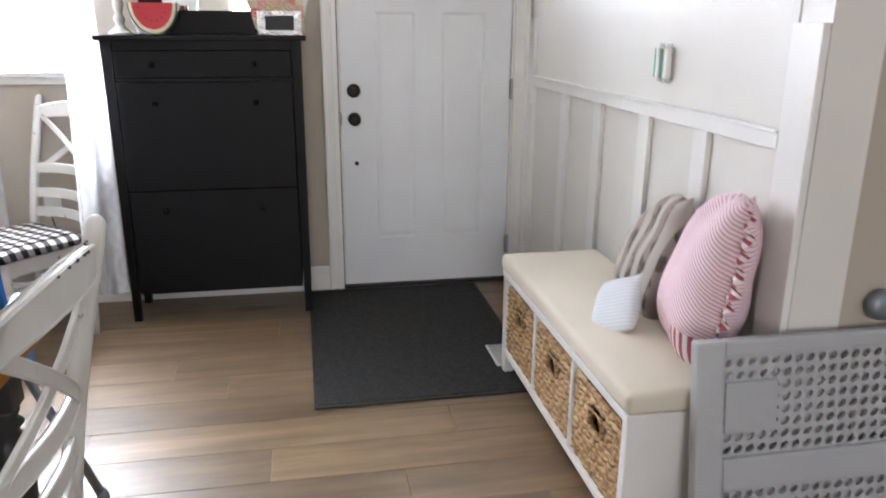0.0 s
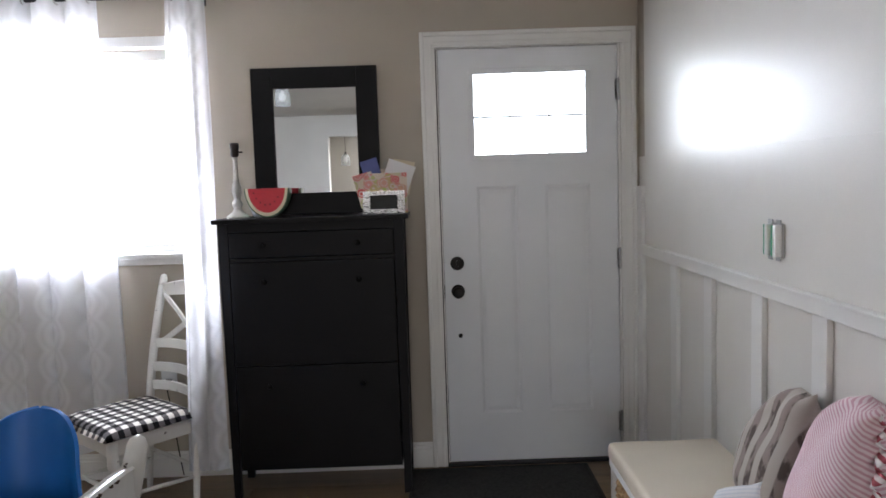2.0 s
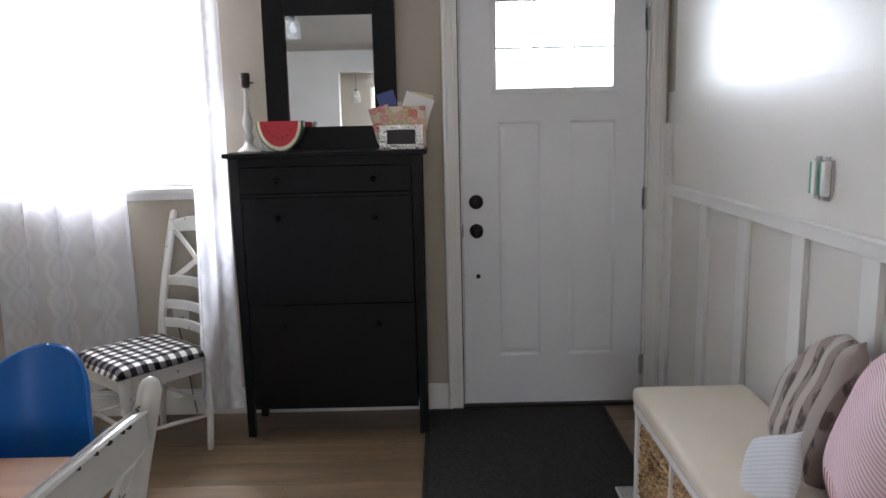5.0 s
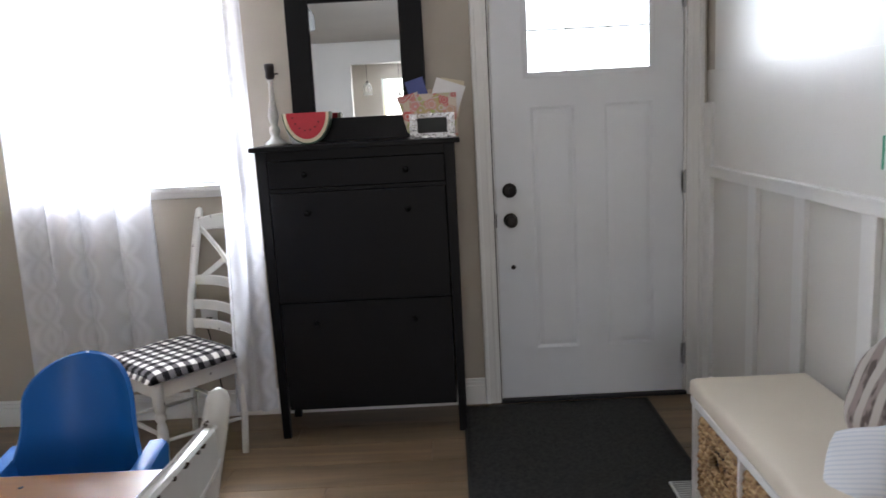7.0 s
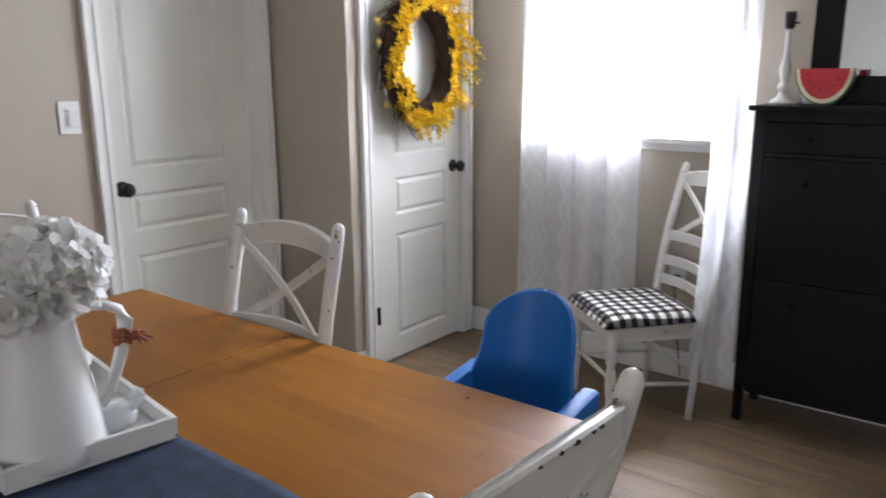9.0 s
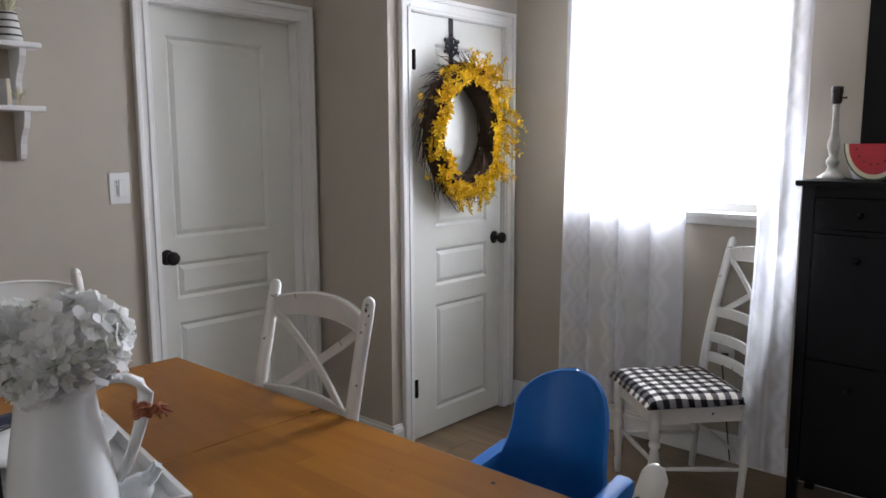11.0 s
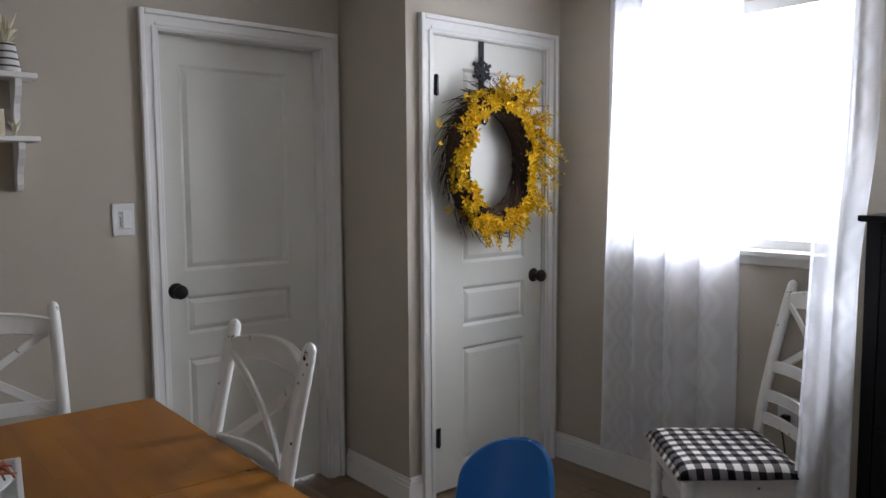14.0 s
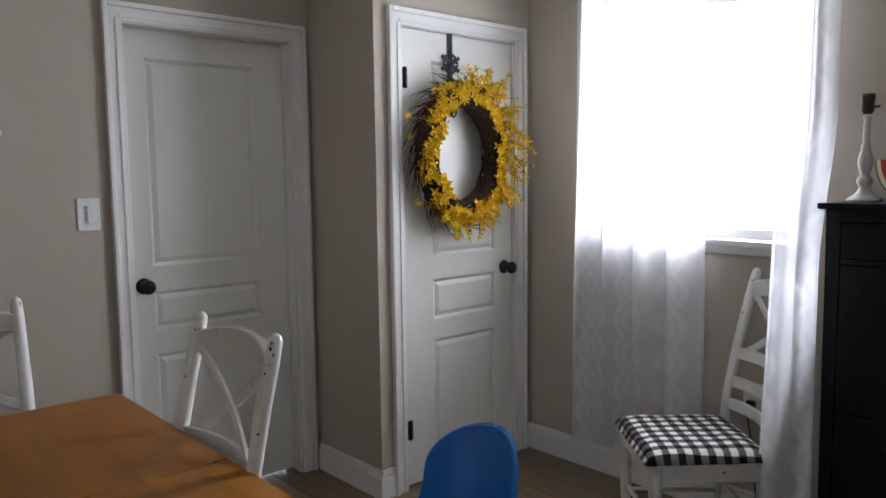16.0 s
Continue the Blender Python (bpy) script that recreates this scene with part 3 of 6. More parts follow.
lite = part("window_frame", bm, "door_out", door1, "moulded frame round the door's window")
bm = bmesh.new()
box(bm, (a, 0.018, c), (b, 0.024, d))
pane = part("pane", bm, "glass", lite, "clear glass pane")
pane.visible_shadow = False
bm = bmesh.new()
box(bm, (a, 0.006, (c + d) / 2 - 0.016), (b, 0.014, (c + d) / 2 - 0.008))
part("muntin", bm, "plastic_grey", lite, "grey bar across the pane")
for k in (1, 2):
    x = a + (b - a) * k / 3
    bm = bmesh.new()
    box(bm, (x - 0.003, 0.0145, c), (x + 0.003, 0.0175, d))
    part("muntin", bm, "plastic_grey", lite)
for z, nm in ((1.020, "deadbolt"), (0.882, "knob")):
    bm = bmesh.new()
    m = pose(0.066, 0, z, 90)
    if nm == "deadbolt":
        lathe(bm, [(0, 0), (0.034, 0), (0.034, 0.006), (0.030, 0.013), (0.024, 0.016), (0, 0.0165)], 24, m)
        box(bm, (-0.005, -0.016, 0.015), (0.005, 0.016, 0.032), 0.003, m)
        part("deadbolt", bm, "bronze", door1, "dark bronze deadbolt turn", True)
    else:
        bm.free()
        round_knob(door1, m)
bm = bmesh.new()
lathe(bm, [(0, 0), (0.011, 0), (0.011, 0.003), (0.007, 0.005), (0, 0.006)], 14, pose(0.072, 0, 0.66, 90))
part("bore_cap", bm, "bronze", door1, "small dark hole cap")
bm = bmesh.new()
box(bm, (-0.004, -0.002, 0.85), (0.003, 0.02, 0.915), 0.001)
part("latch_plate", bm, "bronze", door1)
# added behind the slab's edges: blocks leaking daylight, near-black for the shaded gap
solo("door_stop", boxes(((DX0 + 0.0112, NORTH + 0.050, 0.017), (DX0 + 0.030, NORTH + 0.064, 2.053)), ((DX1 - 0.030, NORTH + 0.050, 0.017), (DX1 - 0.0112, NORTH + 0.064, 2.053)),
                        ((DX0 + 0.030, NORTH + 0.050, 2.030), (DX1 - 0.030, NORTH + 0.064, 2.053))), "rubber", "dark strips added behind the front door's edges to block leaking light", "door stop", "structure")
for z in (0.20, 1.02, 1.84):
    hinge(door1, W + 0.003, -0.004, z, 0.1, "steel")
# added strip: the shade of the door's left gap put into its colour
solo("weatherstrip", boxes(((DX0 + 0.0002, NORTH - 0.005, 0.017), (DX0 + 0.005, NORTH + 0.003, 2.052))), "rubber", "thin near-black strip drawn as the shaded gap beside the front door", "weatherstrip", "structure")
bm = boxes(((DX0 - 0.0, NORTH - 0.02, 0.0), (DX1, NORTH + 0.149, 0.016)), bevel=0.003)
solo("threshold", bm, "rubber", "dark front door threshold", "threshold", "structure")

# west doors: local x runs along +y of the room, face towards +x
def west_plane(x):
    return pose(x, 0, 0, 0, 0, 90)


casing("trim", west_plane(WEST), 2.184, 2.916, 1.988)
jamb("trim", west_plane(WEST), 2.191, 2.909, 1.984, 0.138, 0.009)
door2 = thing("door_2", (WEST - 0.062, 2.19, 0), 90, "white three-panel interior door, closed", "door", kind="structure")
bm = bmesh.new()
panel_slab(bm, 0.003, 0.717, 0.012, 1.982, [(0.095, 0.575, 1.03, 1.87), (0.095, 0.575, 0.765, 0.925), (0.095, 0.575, 0.14, 0.662)], 0.0, 0.036, 0.010)
part("slab", bm, "door_in", door2)
round_knob(door2, pose(0.055, 0, 0.952, 90))
casing("trim", west_plane(CLOSET), 3.148, 3.842, 2.014)
jamb("trim", west_plane(CLOSET), 3.150, 3.84, 2.012, 0.098, 0.006)
door3 = thing("door_3", (CLOSET - 0.012, 3.152, 0), 90, "white three-panel closet door with bronze knob", "door", kind="structure")
bm = bmesh.new()
panel_slab(bm, 0.002, 0.684, 0.012, 2.009, [(0.175, 0.568, 1.03, 1.885), (0.175, 0.568, 0.742, 0.924), (0.175, 0.568, 0.12, 0.650)], 0.0, 0.036, 0.010)
part("slab", bm, "door_in", door3)
round_knob(door3, pose(0.632, 0, 0.94, 90))
for z in (0.27, 1.80):
    hinge(door3, 0.014, -0.022, z, 0.085)

# window
win = thing("window_1", (-1.43, NORTH, WZ0), 0, "white framed window, blown out by daylight", "window", kind="structure")
def wpart(name, items, mat="trim", parent=None, bevel=0.003):
    return part(name, boxes(*items, bevel=bevel), mat, parent or win, world_space=True)
wpart("window_frame", [((WX0, NORTH + 0.07, WZ0), (WX0 + 0.045, NORTH + 0.14, WZ1)), ((WX1 - 0.045, NORTH + 0.07, WZ0), (WX1, NORTH + 0.14, WZ1)),
                       ((WX0 + 0.045, NORTH + 0.07, WZ0), (WX1 - 0.045, NORTH + 0.14, WZ0 + 0.05)), ((WX0 + 0.045, NORTH + 0.07, WZ1 - 0.05), (WX1 - 0.045, NORTH + 0.14, WZ1)),
                       ((-1.45, NORTH + 0.075, WZ0 + 0.05), (-1.41, NORTH + 0.13, WZ1 - 0.05))])
wpart("window_sill", [((WX0 - 0.06, NORTH - 0.045, WZ0 - 0.012), (WX1 + 0.06, NORTH + 0.07, WZ0 + 0.012))], bevel=0.005)
wpart("apron", [((WX0 - 0.04, NORTH - 0.016, WZ0 - 0.045), (WX1 + 0.04, NORTH, WZ0 - 0.012))], bevel=0.004)
wpart("casing", [((WX0 - 0.06, NORTH - 0.018, WZ0 + 0.012), (WX0, NORTH, WZ1)), ((WX1, NORTH - 0.018, WZ0 + 0.012), (WX1 + 0.06, NORTH, WZ1)),
                 ((WX0 - 0.06, NORTH - 0.018, WZ1), (WX1 + 0.06, NORTH, WZ1 + 0.05))])
for x0, x1 in ((WX0 + 0.045, -1.45), (-1.41, WX1 - 0.045)):
    p = wpart("pane", [((x0, NORTH + 0.10, WZ0 + 0.05), (x1, NORTH + 0.106, WZ1 - 0.05))], "glass", bevel=0)
    p.visible_shadow = False

solo("wall_board", boxes(((EAST - 0.004, 1.834, 1.098), (EAST, 3.84, 1.503)), bevel=0.0015), "wall_white", "thin white wall board above the panelling, seam unfilled", "wall board", "structure")

# board and batten panelling on the east wall
wain = thing("wainscot", (EAST, 2.8, 0), 0, "white board and batten panelling, unfinished at the top", "wall panelling", kind="structure")
part("rail", boxes(((EAST - 0.022, 1.832, 1.046), (EAST, 3.84, 1.086)), ((EAST - 0.030, 1.832, 1.0865), (EAST, 3.84, 1.096)), bevel=0.003), "trim", wain, world_space=True)
for y1 in (3.42, 3.03, 2.615, 2.238):
    part("batten", boxes(((EAST - 0.018, y1 - 0.075, 0.12), (EAST, y1, 1.046)), bevel=0.002), "trim", wain, world_space=True)
part("corner_board", boxes(((EAST - 0.02, 1.722, 0), (EAST, 1.832, 1.345)), bevel=0.003), "trim", wain, world_space=True)
part("corner_board", boxes(((EAST - 0.02, 3.84, 0), (EAST, 3.925, 1.37)), bevel=0.003), "trim", wain, world_space=True)
part("bottom_board", boxes(((EAST - 0.018, 1.832, 0), (EAST, 3.84, 0.12)), bevel=0.003), "trim", wain, world_space=True)

# ---- things by the front door ----


def shoe_cabinet():
    """Tall tip-out cabinet on square legs: origin at the floor under its front left corner."""
    w, h, d = 0.872, 1.285, 0.30
    t = thing("shoe_cabinet", (-0.772, 3.632, 0), 0, "tall black-brown tip-out shoe cabinet with two drawers", "cabinet")
    part("top", boxes(((0, -0.012, h - 0.02), (w, d, h)), bevel=0.003), "black_wood", t)
    for x in (0.022, w - 0.022 - 0.045):
        for y in (0.005, d - 0.05):
            bm = bmesh.new()
            v = box(bm, (x, y, 0), (x + 0.045, y + 0.04, h - 0.0205), 0.002)
            for q in bm.verts:
                if q.co.z < 0.05:
                    cx, cy = x + 0.0225, y + 0.02
                    q.co.x, q.co.y = cx + (q.co.x - cx) * 0.75, cy + (q.co.y - cy) * 0.75
            part("leg", bm, "black_wood", t)
    for x in (0.030, w - 0.048):
        part("side_panel", boxes(((x, 0.045, 0.13), (x + 0.018, d - 0.05, h - 0.02)), bevel=0.001), "black_wood", t)
    part("back_panel", boxes(((0.067, d - 0.02, 0.13), (w - 0.067, d - 0.012, h - 0.02))), "black_wood", t)
    part("bottom_shelf", boxes(((0.067, 0.02, 0.128), (w - 0.067, d - 0.02, 0.148)), bevel=0.001), "black_wood", t)
    part("rail", boxes(((0.067, 0.008, 1.225), (w - 0.067, 0.03, h - 0.0205)), bevel=0.001), "black_wood", t)
    part("rail", boxes(((0.067, 0.010, 1.092), (w - 0.067, 0.03, 1.108)), bevel=0.001), "black_wood", t)
    for nm, z0, z1, kz in (("drawer", 1.111, 1.222, 1.166), ("door", 0.150, 0.614, 0.527), ("door", 0.618, 1.090, 1.003)):
        front = part(nm, boxes(((0.069, 0.006, z0), (w - 0.069, 0.026, z1)), bevel=0.002), "black_wood", t)
        for kx in (0.222, 0.643):
            bm = bmesh.new()
            lathe(bm, [(0, 0), (0.006, 0), (0.006, 0.012), (0.013, 0.018), (0.013, 0.024), (0, 0.027)], 14, pose(kx, 0.006, kz, 90))
            part("knob", bm, "black_wood", front, "", True)
    return t


shoe_cabinet()

# mirror leaning on the wall above the cabinet
mirror = thing("wall_mirror", (-0.335, 3.915, 1.287), 0, "mirror with wide black-brown wooden frame, leaning on the wall", "mirror")
mirror.matrix_basis = pose(-0.332, 3.897, 1.287, -0.8, 0, 0)
bm = bmesh.new()
hw, hh, fw = 0.298, 0.695, 0.098
for lo, hi in (((-hw, 0, 0), (-hw + fw, 0.03, hh)), ((hw - fw, 0, 0), (hw, 0.03, hh)), ((-hw + fw, 0.0005, 0), (hw - fw, 0.03, fw + 0.005)), ((-hw + fw, 0.0005, hh - fw), (hw - fw, 0.03, hh))):
    box(bm, lo, hi, 0.003)
part("frame", bm, "black_wood", mirror)
part("glass", boxes(((-hw + fw, 0.012, fw), (hw - fw, 0.016, hh - fw))), "mirror", mirror, "mirror glass")
for x in (-1, 1):
    bm = bmesh.new()
    box(bm, (x * (hw - fw) - 0.004, 0.006, fw), (x * (hw - fw) + 0.004, 0.012, hh - fw), 0.001)
    part("bead", bm, "black_wood", mirror)

CT = 1.285
# candlestick lamp base with a bare socket
lamp = thing("table_lamp", (-0.69, 3.78, CT), 0, "white turned candlestick lamp with a bare dark socket", "lamp")
bm = bmesh.new()
lathe(bm, [(0, 0), (0.062, 0), (0.064, 0.008), (0.050, 0.016), (0.030, 0.028), (0.020, 0.045), (0.026, 0.056), (0.030, 0.066), (0.024, 0.078), (0.016, 0.086), (0.021, 0.10), (0.028, 0.125),
           (0.024, 0.15), (0.015, 0.17), (0.019, 0.178), (0.012, 0.188), (0.013, 0.23), (0.011, 0.262), (0.016, 0.27), (0.014, 0.278), (0, 0.28)], 24)
bmesh.ops.scale(bm, vec=(0.82, 0.82, 1), verts=bm.verts)
part("stem", bm, "aged_white", lamp, "", True)
bm = bmesh.new()
lathe(bm, [(0, 0.28), (0.012, 0.28), (0.019, 0.288), (0.019, 0.318), (0.021, 0.322), (0.021, 0.342), (0.017, 0.345), (0.015, 0.32), (0, 0.32)], 20)
box(bm, (0.016, -0.004, 0.298), (0.036, 0.004, 0.306), 0.002)
part("socket", bm, "dark_socket", lamp, "dark brown socket", True)

# watermelon slice
melon = thing("watermelon_ornament", (-0.538, 3.735, CT), 0, "painted wooden watermelon slice standing on its rind", "ornament")
def half_disc(r0, r1, y0, y1, zc, segs=24):
    bm = bmesh.new()
    rows = []
    for k in range(segs + 1):
        a = math.pi + math.pi * k / segs
        rows.append([bm.verts.new((r * math.cos(a), y, zc + r * math.sin(a) * 1.31)) for r, y in ((r0, y0), (r1, y0), (r1, y1), (r0, y1))])
    for p, q in zip(rows, rows[1:]):
        for j in range(4):
            bm.faces.new((p[j], q[j], q[(j + 1) % 4], p[(j + 1) % 4]))
    bm.faces.new(rows[0])
    bm.faces.new(rows[-1][::-1])
    return bm
part("flesh", half_disc(0.0005, 0.084, -0.028, 0.028, 0.133), "red_flesh", melon, "red face of the slice")
part("pale_rind", half_disc(0.084, 0.096, -0.0275, 0.03, 0.133), "rind_pale", melon, "cream inner rind")
part("rind", half_disc(0.096, 0.101, -0.024, 0.05, 0.133), "rind_green", melon, "dark green rind")
bm = bmesh.new()
for k in range(7):
    a = math.pi + math.pi * (k + 0.7) / 8.2
    lathe(bm, [(0, -0.001), (0.0035, 0), (0.002, 0.0012), (0, 0.0014)], 8, pose(0.06 * math.cos(a), -0.028, 0.133 + 0.074 * math.sin(a), 90))
part("seeds", bm, "rubber", melon)

# green-grey glass dish standing behind the slice
bm = bmesh.new()
lathe(bm, [(0, 0), (0.03, 0), (0.034, 0.006), (0.05, 0.05), (0.055, 0.085), (0.051, 0.085), (0.046, 0.05), (0.028, 0.008), (0, 0.008)], 22, Matrix.Translation((-0.60, 3.84, CT)))
solo("glass_cup", bm, "porcelain", "pale glass cup behind the watermelon slice", "cup", smooth=True, loc=(-0.60, 3.84, CT))

# silver photo frame
pf = thing("photo_frame", (-0.012, 3.735, CT), -3, "small hammered silver photo frame with a dark picture", "picture frame")
pf.matrix_basis = pose(-0.012, 3.735, CT, -9, 0, -2)
bm = bmesh.new()
for lo, hi in (((-0.097, 0, 0), (-0.062, 0.012, 0.106)), ((0.062, 0, 0), (0.097, 0.012, 0.106)), ((-0.062, 0.0004, 0), (0.062, 0.012, 0.022)), ((-0.062, 0.0004, 0.084), (0.062, 0.012, 0.106))):
    box(bm, lo, hi, 0.003)
part("frame", bm, "silver", pf, "hammered silver border")
part("picture", boxes(((-0.062, 0.006, 0.022), (0.062, 0.010, 0.084))), "dark_picture", pf, "dark blank picture")
bm = bmesh.new()
box(bm, (-0.02, 0.012, 0.0), (0.02, 0.0145, 0.08), 0.001, pose(0, 0, 0.004, -16))
part("easel_back", bm, "rubber", pf)

# floral letter holder with paper sticking out
lh = thing("letter_holder", (-0.005, 3.80, CT), 2, "floral printed letter holder stuffed with papers", "letter holder")
part("front_panel", boxes(((-0.10, -0.036, 0), (0.10, -0.032, 0.185)), bevel=0.001), "floral", lh)
part("back_panel", boxes(((-0.10, 0.03, 0), (0.10, 0.034, 0.205)), bevel=0.001), "floral", lh)
part("bottom_panel", boxes(((-0.10, -0.032, 0), (0.10, 0.03, 0.004))), "floral", lh)
for x in (-0.10, 0.097):
    part("side_panel", boxes(((x, -0.032, 0.004), (x + 0.003, 0.03, 0.15)), bevel=0.0008), "floral", lh)
for nm, mt, x, y, rot, w, z in (("envelope", "paper_blue", -0.035, 0.012, -16, 0.08, 0.10), ("sheet", "paper_white", 0.03, 0.002, 20, 0.13, 0.085), ("sheet", "paper_cream", 0.06, 0.020, 12, 0.10, 0.09), ("card", "floral", -0.070, -0.016, -14, 0.09, 0.035)):
    bm = bmesh.new()
    box(bm, (-w / 2, -0.0012, 0), (w / 2, 0.0012, 0.155), 0, pose(x, y, z, 0, rot, 0))
    solo(nm, bm, mt, {"envelope": "dark blue envelope in the letter holder", "sheet": "folded paper sheet in the letter holder", "card": "floral card in the letter holder"}[nm], "paper", loc=None).matrix_basis = lh.matrix_basis.copy()

# doormat
dm = thing("doormat", (0.4975, 3.276, 0.0), 0, "large charcoal ribbed doormat before the front door", "doormat")
bm = bmesh.new()
bmesh.ops.create_grid(bm, x_segments=40, y_segments=56, size=0.5, matrix=Matrix.Diagonal((0.855, 1.228, 1, 1)))
for v in bm.verts:
    v.co.z = 0.009 + 0.0022 * noise.noise(v.co * 3.1)
top = bmesh.ops.extrude_face_region(bm, geom=list(bm.faces))
bmesh.ops.translate(bm, verts=[v for v in top["geom"] if isinstance(v, bmesh.types.BMVert)], vec=(0, 0, -0.006))
part("ribbed_surface", bm, "mat", dm, "charcoal ribbed pile", True)
for lo, hi in (((-0.4375, -0.624, 0.001), (0.4375, -0.612, 0.009)), ((-0.4375, 0.612, 0.001), (0.4375, 0.624, 0.009)), ((-0.4375, -0.612, 0.001), (-0.4255, 0.612, 0.009)), ((0.4255, -0.612, 0.001), (0.4375, 0.612, 0.009))):
    part("binding", boxes((lo, hi), bevel=0.003), "rubber", dm, "dark rubber binding")
# floor register
reg = thing("floor_register", (0.783, 3.055, 0.0), 0, "small white metal floor vent beside the bench", "floor vent")
part("plate", boxes(((0.012, -0.182, 0.0005), (0.115, 0.02, 0.0145)), bevel=0.002), "plastic_white", reg)
for k in range(12):
    part("slat", boxes(((0.02, -0.172 + k * 0.016, 0.0146), (0.105, -0.165 + k * 0.016, 0.0175))), "steel", reg)

# wall fixture: two rocker bodies hanging out of an uncovered box
sw = thing("unfinished_outlet", (EAST - 0.005, 2.475, 1.222), 0, "uncovered double switch with green tape, wall being repainted", "wall switch")
part("box", boxes(((-0.004, -0.050, -0.050), (0.0, 0.050, 0.050)), bevel=0.001), "steel", sw, "bare metal box edge")
for y in (-0.026, 0.026):
    body = part("switch_body", boxes(((-0.020, y - 0.001, -0.046), (-0.004, y + 0.020, 0.044)), bevel=0.003), "green", sw, "green plastic side of the switch body")
    part("rocker", boxes(((-0.026, y - 0.021, -0.047), (-0.004, y - 0.001, 0.047)), bevel=0.006), "plastic_white", body, "white rocker")
    part("strap", boxes(((-0.008, y - 0.014, -0.060), (-0.004, y + 0.012, 0.060)), bevel=0.001), "steel", body)

# storage bench with three baskets
BX0, BX1, BY0, BY1 = 0.805, 1.185, 1.70, 2.865
bench = thing("storage_bench", (BX0, BY0, 0), 0, "white wooden storage bench with three open cubbies", "bench")
L = BY1 - BY0
def bpart(name, *items, bevel=0.003):
    return part(name, boxes(*items, bevel=bevel), "white_wood", bench)
bpart("top", ((0, 0, 0.405), (0.38, L, 0.43)))
bpart("shelf", ((0.004, 0.035, 0.085), (0.376, L - 0.035, 0.108)))
bpart("end_panel", ((0.004, 0.004, 0.085), (0.376, 0.035, 0.405)))
bpart("end_panel", ((0.004, L - 0.035, 0.085), (0.376, L - 0.004, 0.405)))
bpart("back_panel", ((0.362, 0.035, 0.108), (0.374, L - 0.035, 0.405)))
cell = (L - 0.07 - 0.03) / 3
for k in (1, 2):
    y = 0.035 + k * cell + (k - 1) * 0.015
    bpart("divider", ((0.006, y, 0.108), (0.362, y + 0.015, 0.405)))
for x in (0.004, 0.336):
    for y in (0.004, L - 0.044):
        bpart("leg", ((x, y, 0), (x + 0.04, y + 0.04, 0.085)))
for k in range(3):
    y0 = BY0 + 0.035 + k * (cell + 0.015) + 0.006
    y1 = y0 + cell - 0.012
    bk = thing("basket", (BX0 + 0.012, (y0 + y1) / 2, 0.1085), 0, "woven water hyacinth basket in the bench", "basket", group="bench baskets")
    hl = (y1 - y0) / 2
    bm = bmesh.new()
    rows = 11
    for r in range(rows):
        z = 0.012 + r * 0.0242
        if z > 0.275:
            break
        n = 26
        for side in range(3):
            pts, rad = [], []
            for j in range(n + 1):
                u = -1 + 2 * j / n
                wob = 0.005 * math.sin(j * 2.1 + r * 3.1) + 0.003 * noise.noise((j * 0.7, r * 1.9, side + k * 7))
                if side == 0:
                    pts.append((0.012 + wob, u * hl, z + 0.003 * math.sin(j * 1.3 + r)))
                else:
                    s = -1 if side == 1 else 1
                    pts.append((0.165 + u * 0.15, s * (hl - 0.012), z))
                rad.append(0.0125 + 0.0028 * math.sin(j * 2.1 + r * 3.1 + 1.5))
            if side == 0 and 6 <= r <= 8:
                cut = [j for j, p in enumerate(pts) if abs(p[1]) > 0.045]
                left = [j for j in cut if pts[j][1] < 0]
                right = [j for j in cut if pts[j][1] > 0]
                for grp in (left, right):
                    tube(bm, [pts[j] for j in grp], [rad[j] for j in grp], 6)
            else:
                tube(bm, pts, rad, 6)
    ob = part("weave", bm, "basket", bk, "", True)
    # near-black sheets added behind the weave, standing in for the basket's dark inside
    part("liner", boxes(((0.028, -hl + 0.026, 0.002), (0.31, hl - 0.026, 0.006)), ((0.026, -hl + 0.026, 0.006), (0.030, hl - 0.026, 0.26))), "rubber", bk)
    bm = bmesh.new()
    tube(bm, [(0.002, -0.05, 0.155), (-0.004, -0.044, 0.213), (-0.004, 0.044, 0.213), (0.002, 0.05, 0.155)], 0.007, 6)
    part("handle", bm, "basket", bk, "", True)

# bench cushion
def soft_box(bm, lo, hi, puff, nx=18, ny=36, seed=0.0):
    lo, hi = Vector(lo), Vector(hi)
    bmesh.ops.create_cube(bm, size=1, matrix=Matrix.Translation((lo + hi) / 2) @ Matrix.Diagonal((*(hi - lo), 1)))
    bmesh.ops.bevel(bm, geom=list(bm.edges), offset=(hi.z - lo.z) * 0.32, segments=3, profile=0.6, affect="EDGES")
    bmesh.ops.subdivide_edges(bm, edges=[e for e in bm.edges if e.calc_length() > 0.12], cuts=7, use_grid_fill=True)
    c = (lo + hi) / 2
    for v in bm.verts:
        u, w = (v.co.x - c.x) / (hi.x - lo.x) * 2, (v.co.y - c.y) / (hi.y - lo.y) * 2
        f = max(0, 1 - u * u) ** 0.5 * max(0, 1 - w * w) ** 0.5
        if v.co.z > c.z:
            v.co.z += puff * f + 0.004 * noise.noise(v.co * 7 + Vector((seed, 0, 0)))
        v.co.x += 0.003 * noise.noise(v.co * 9)
        v.co.y += 0.003 * noise.noise(v.co * 8 + Vector((3, 0, 0)))
bm = bmesh.new()
soft_box(bm, (BX0 - 0.006, BY0 - 0.006, 0.431), (BX1 + 0.002, BY1 + 0.004, 0.488), 0.012)
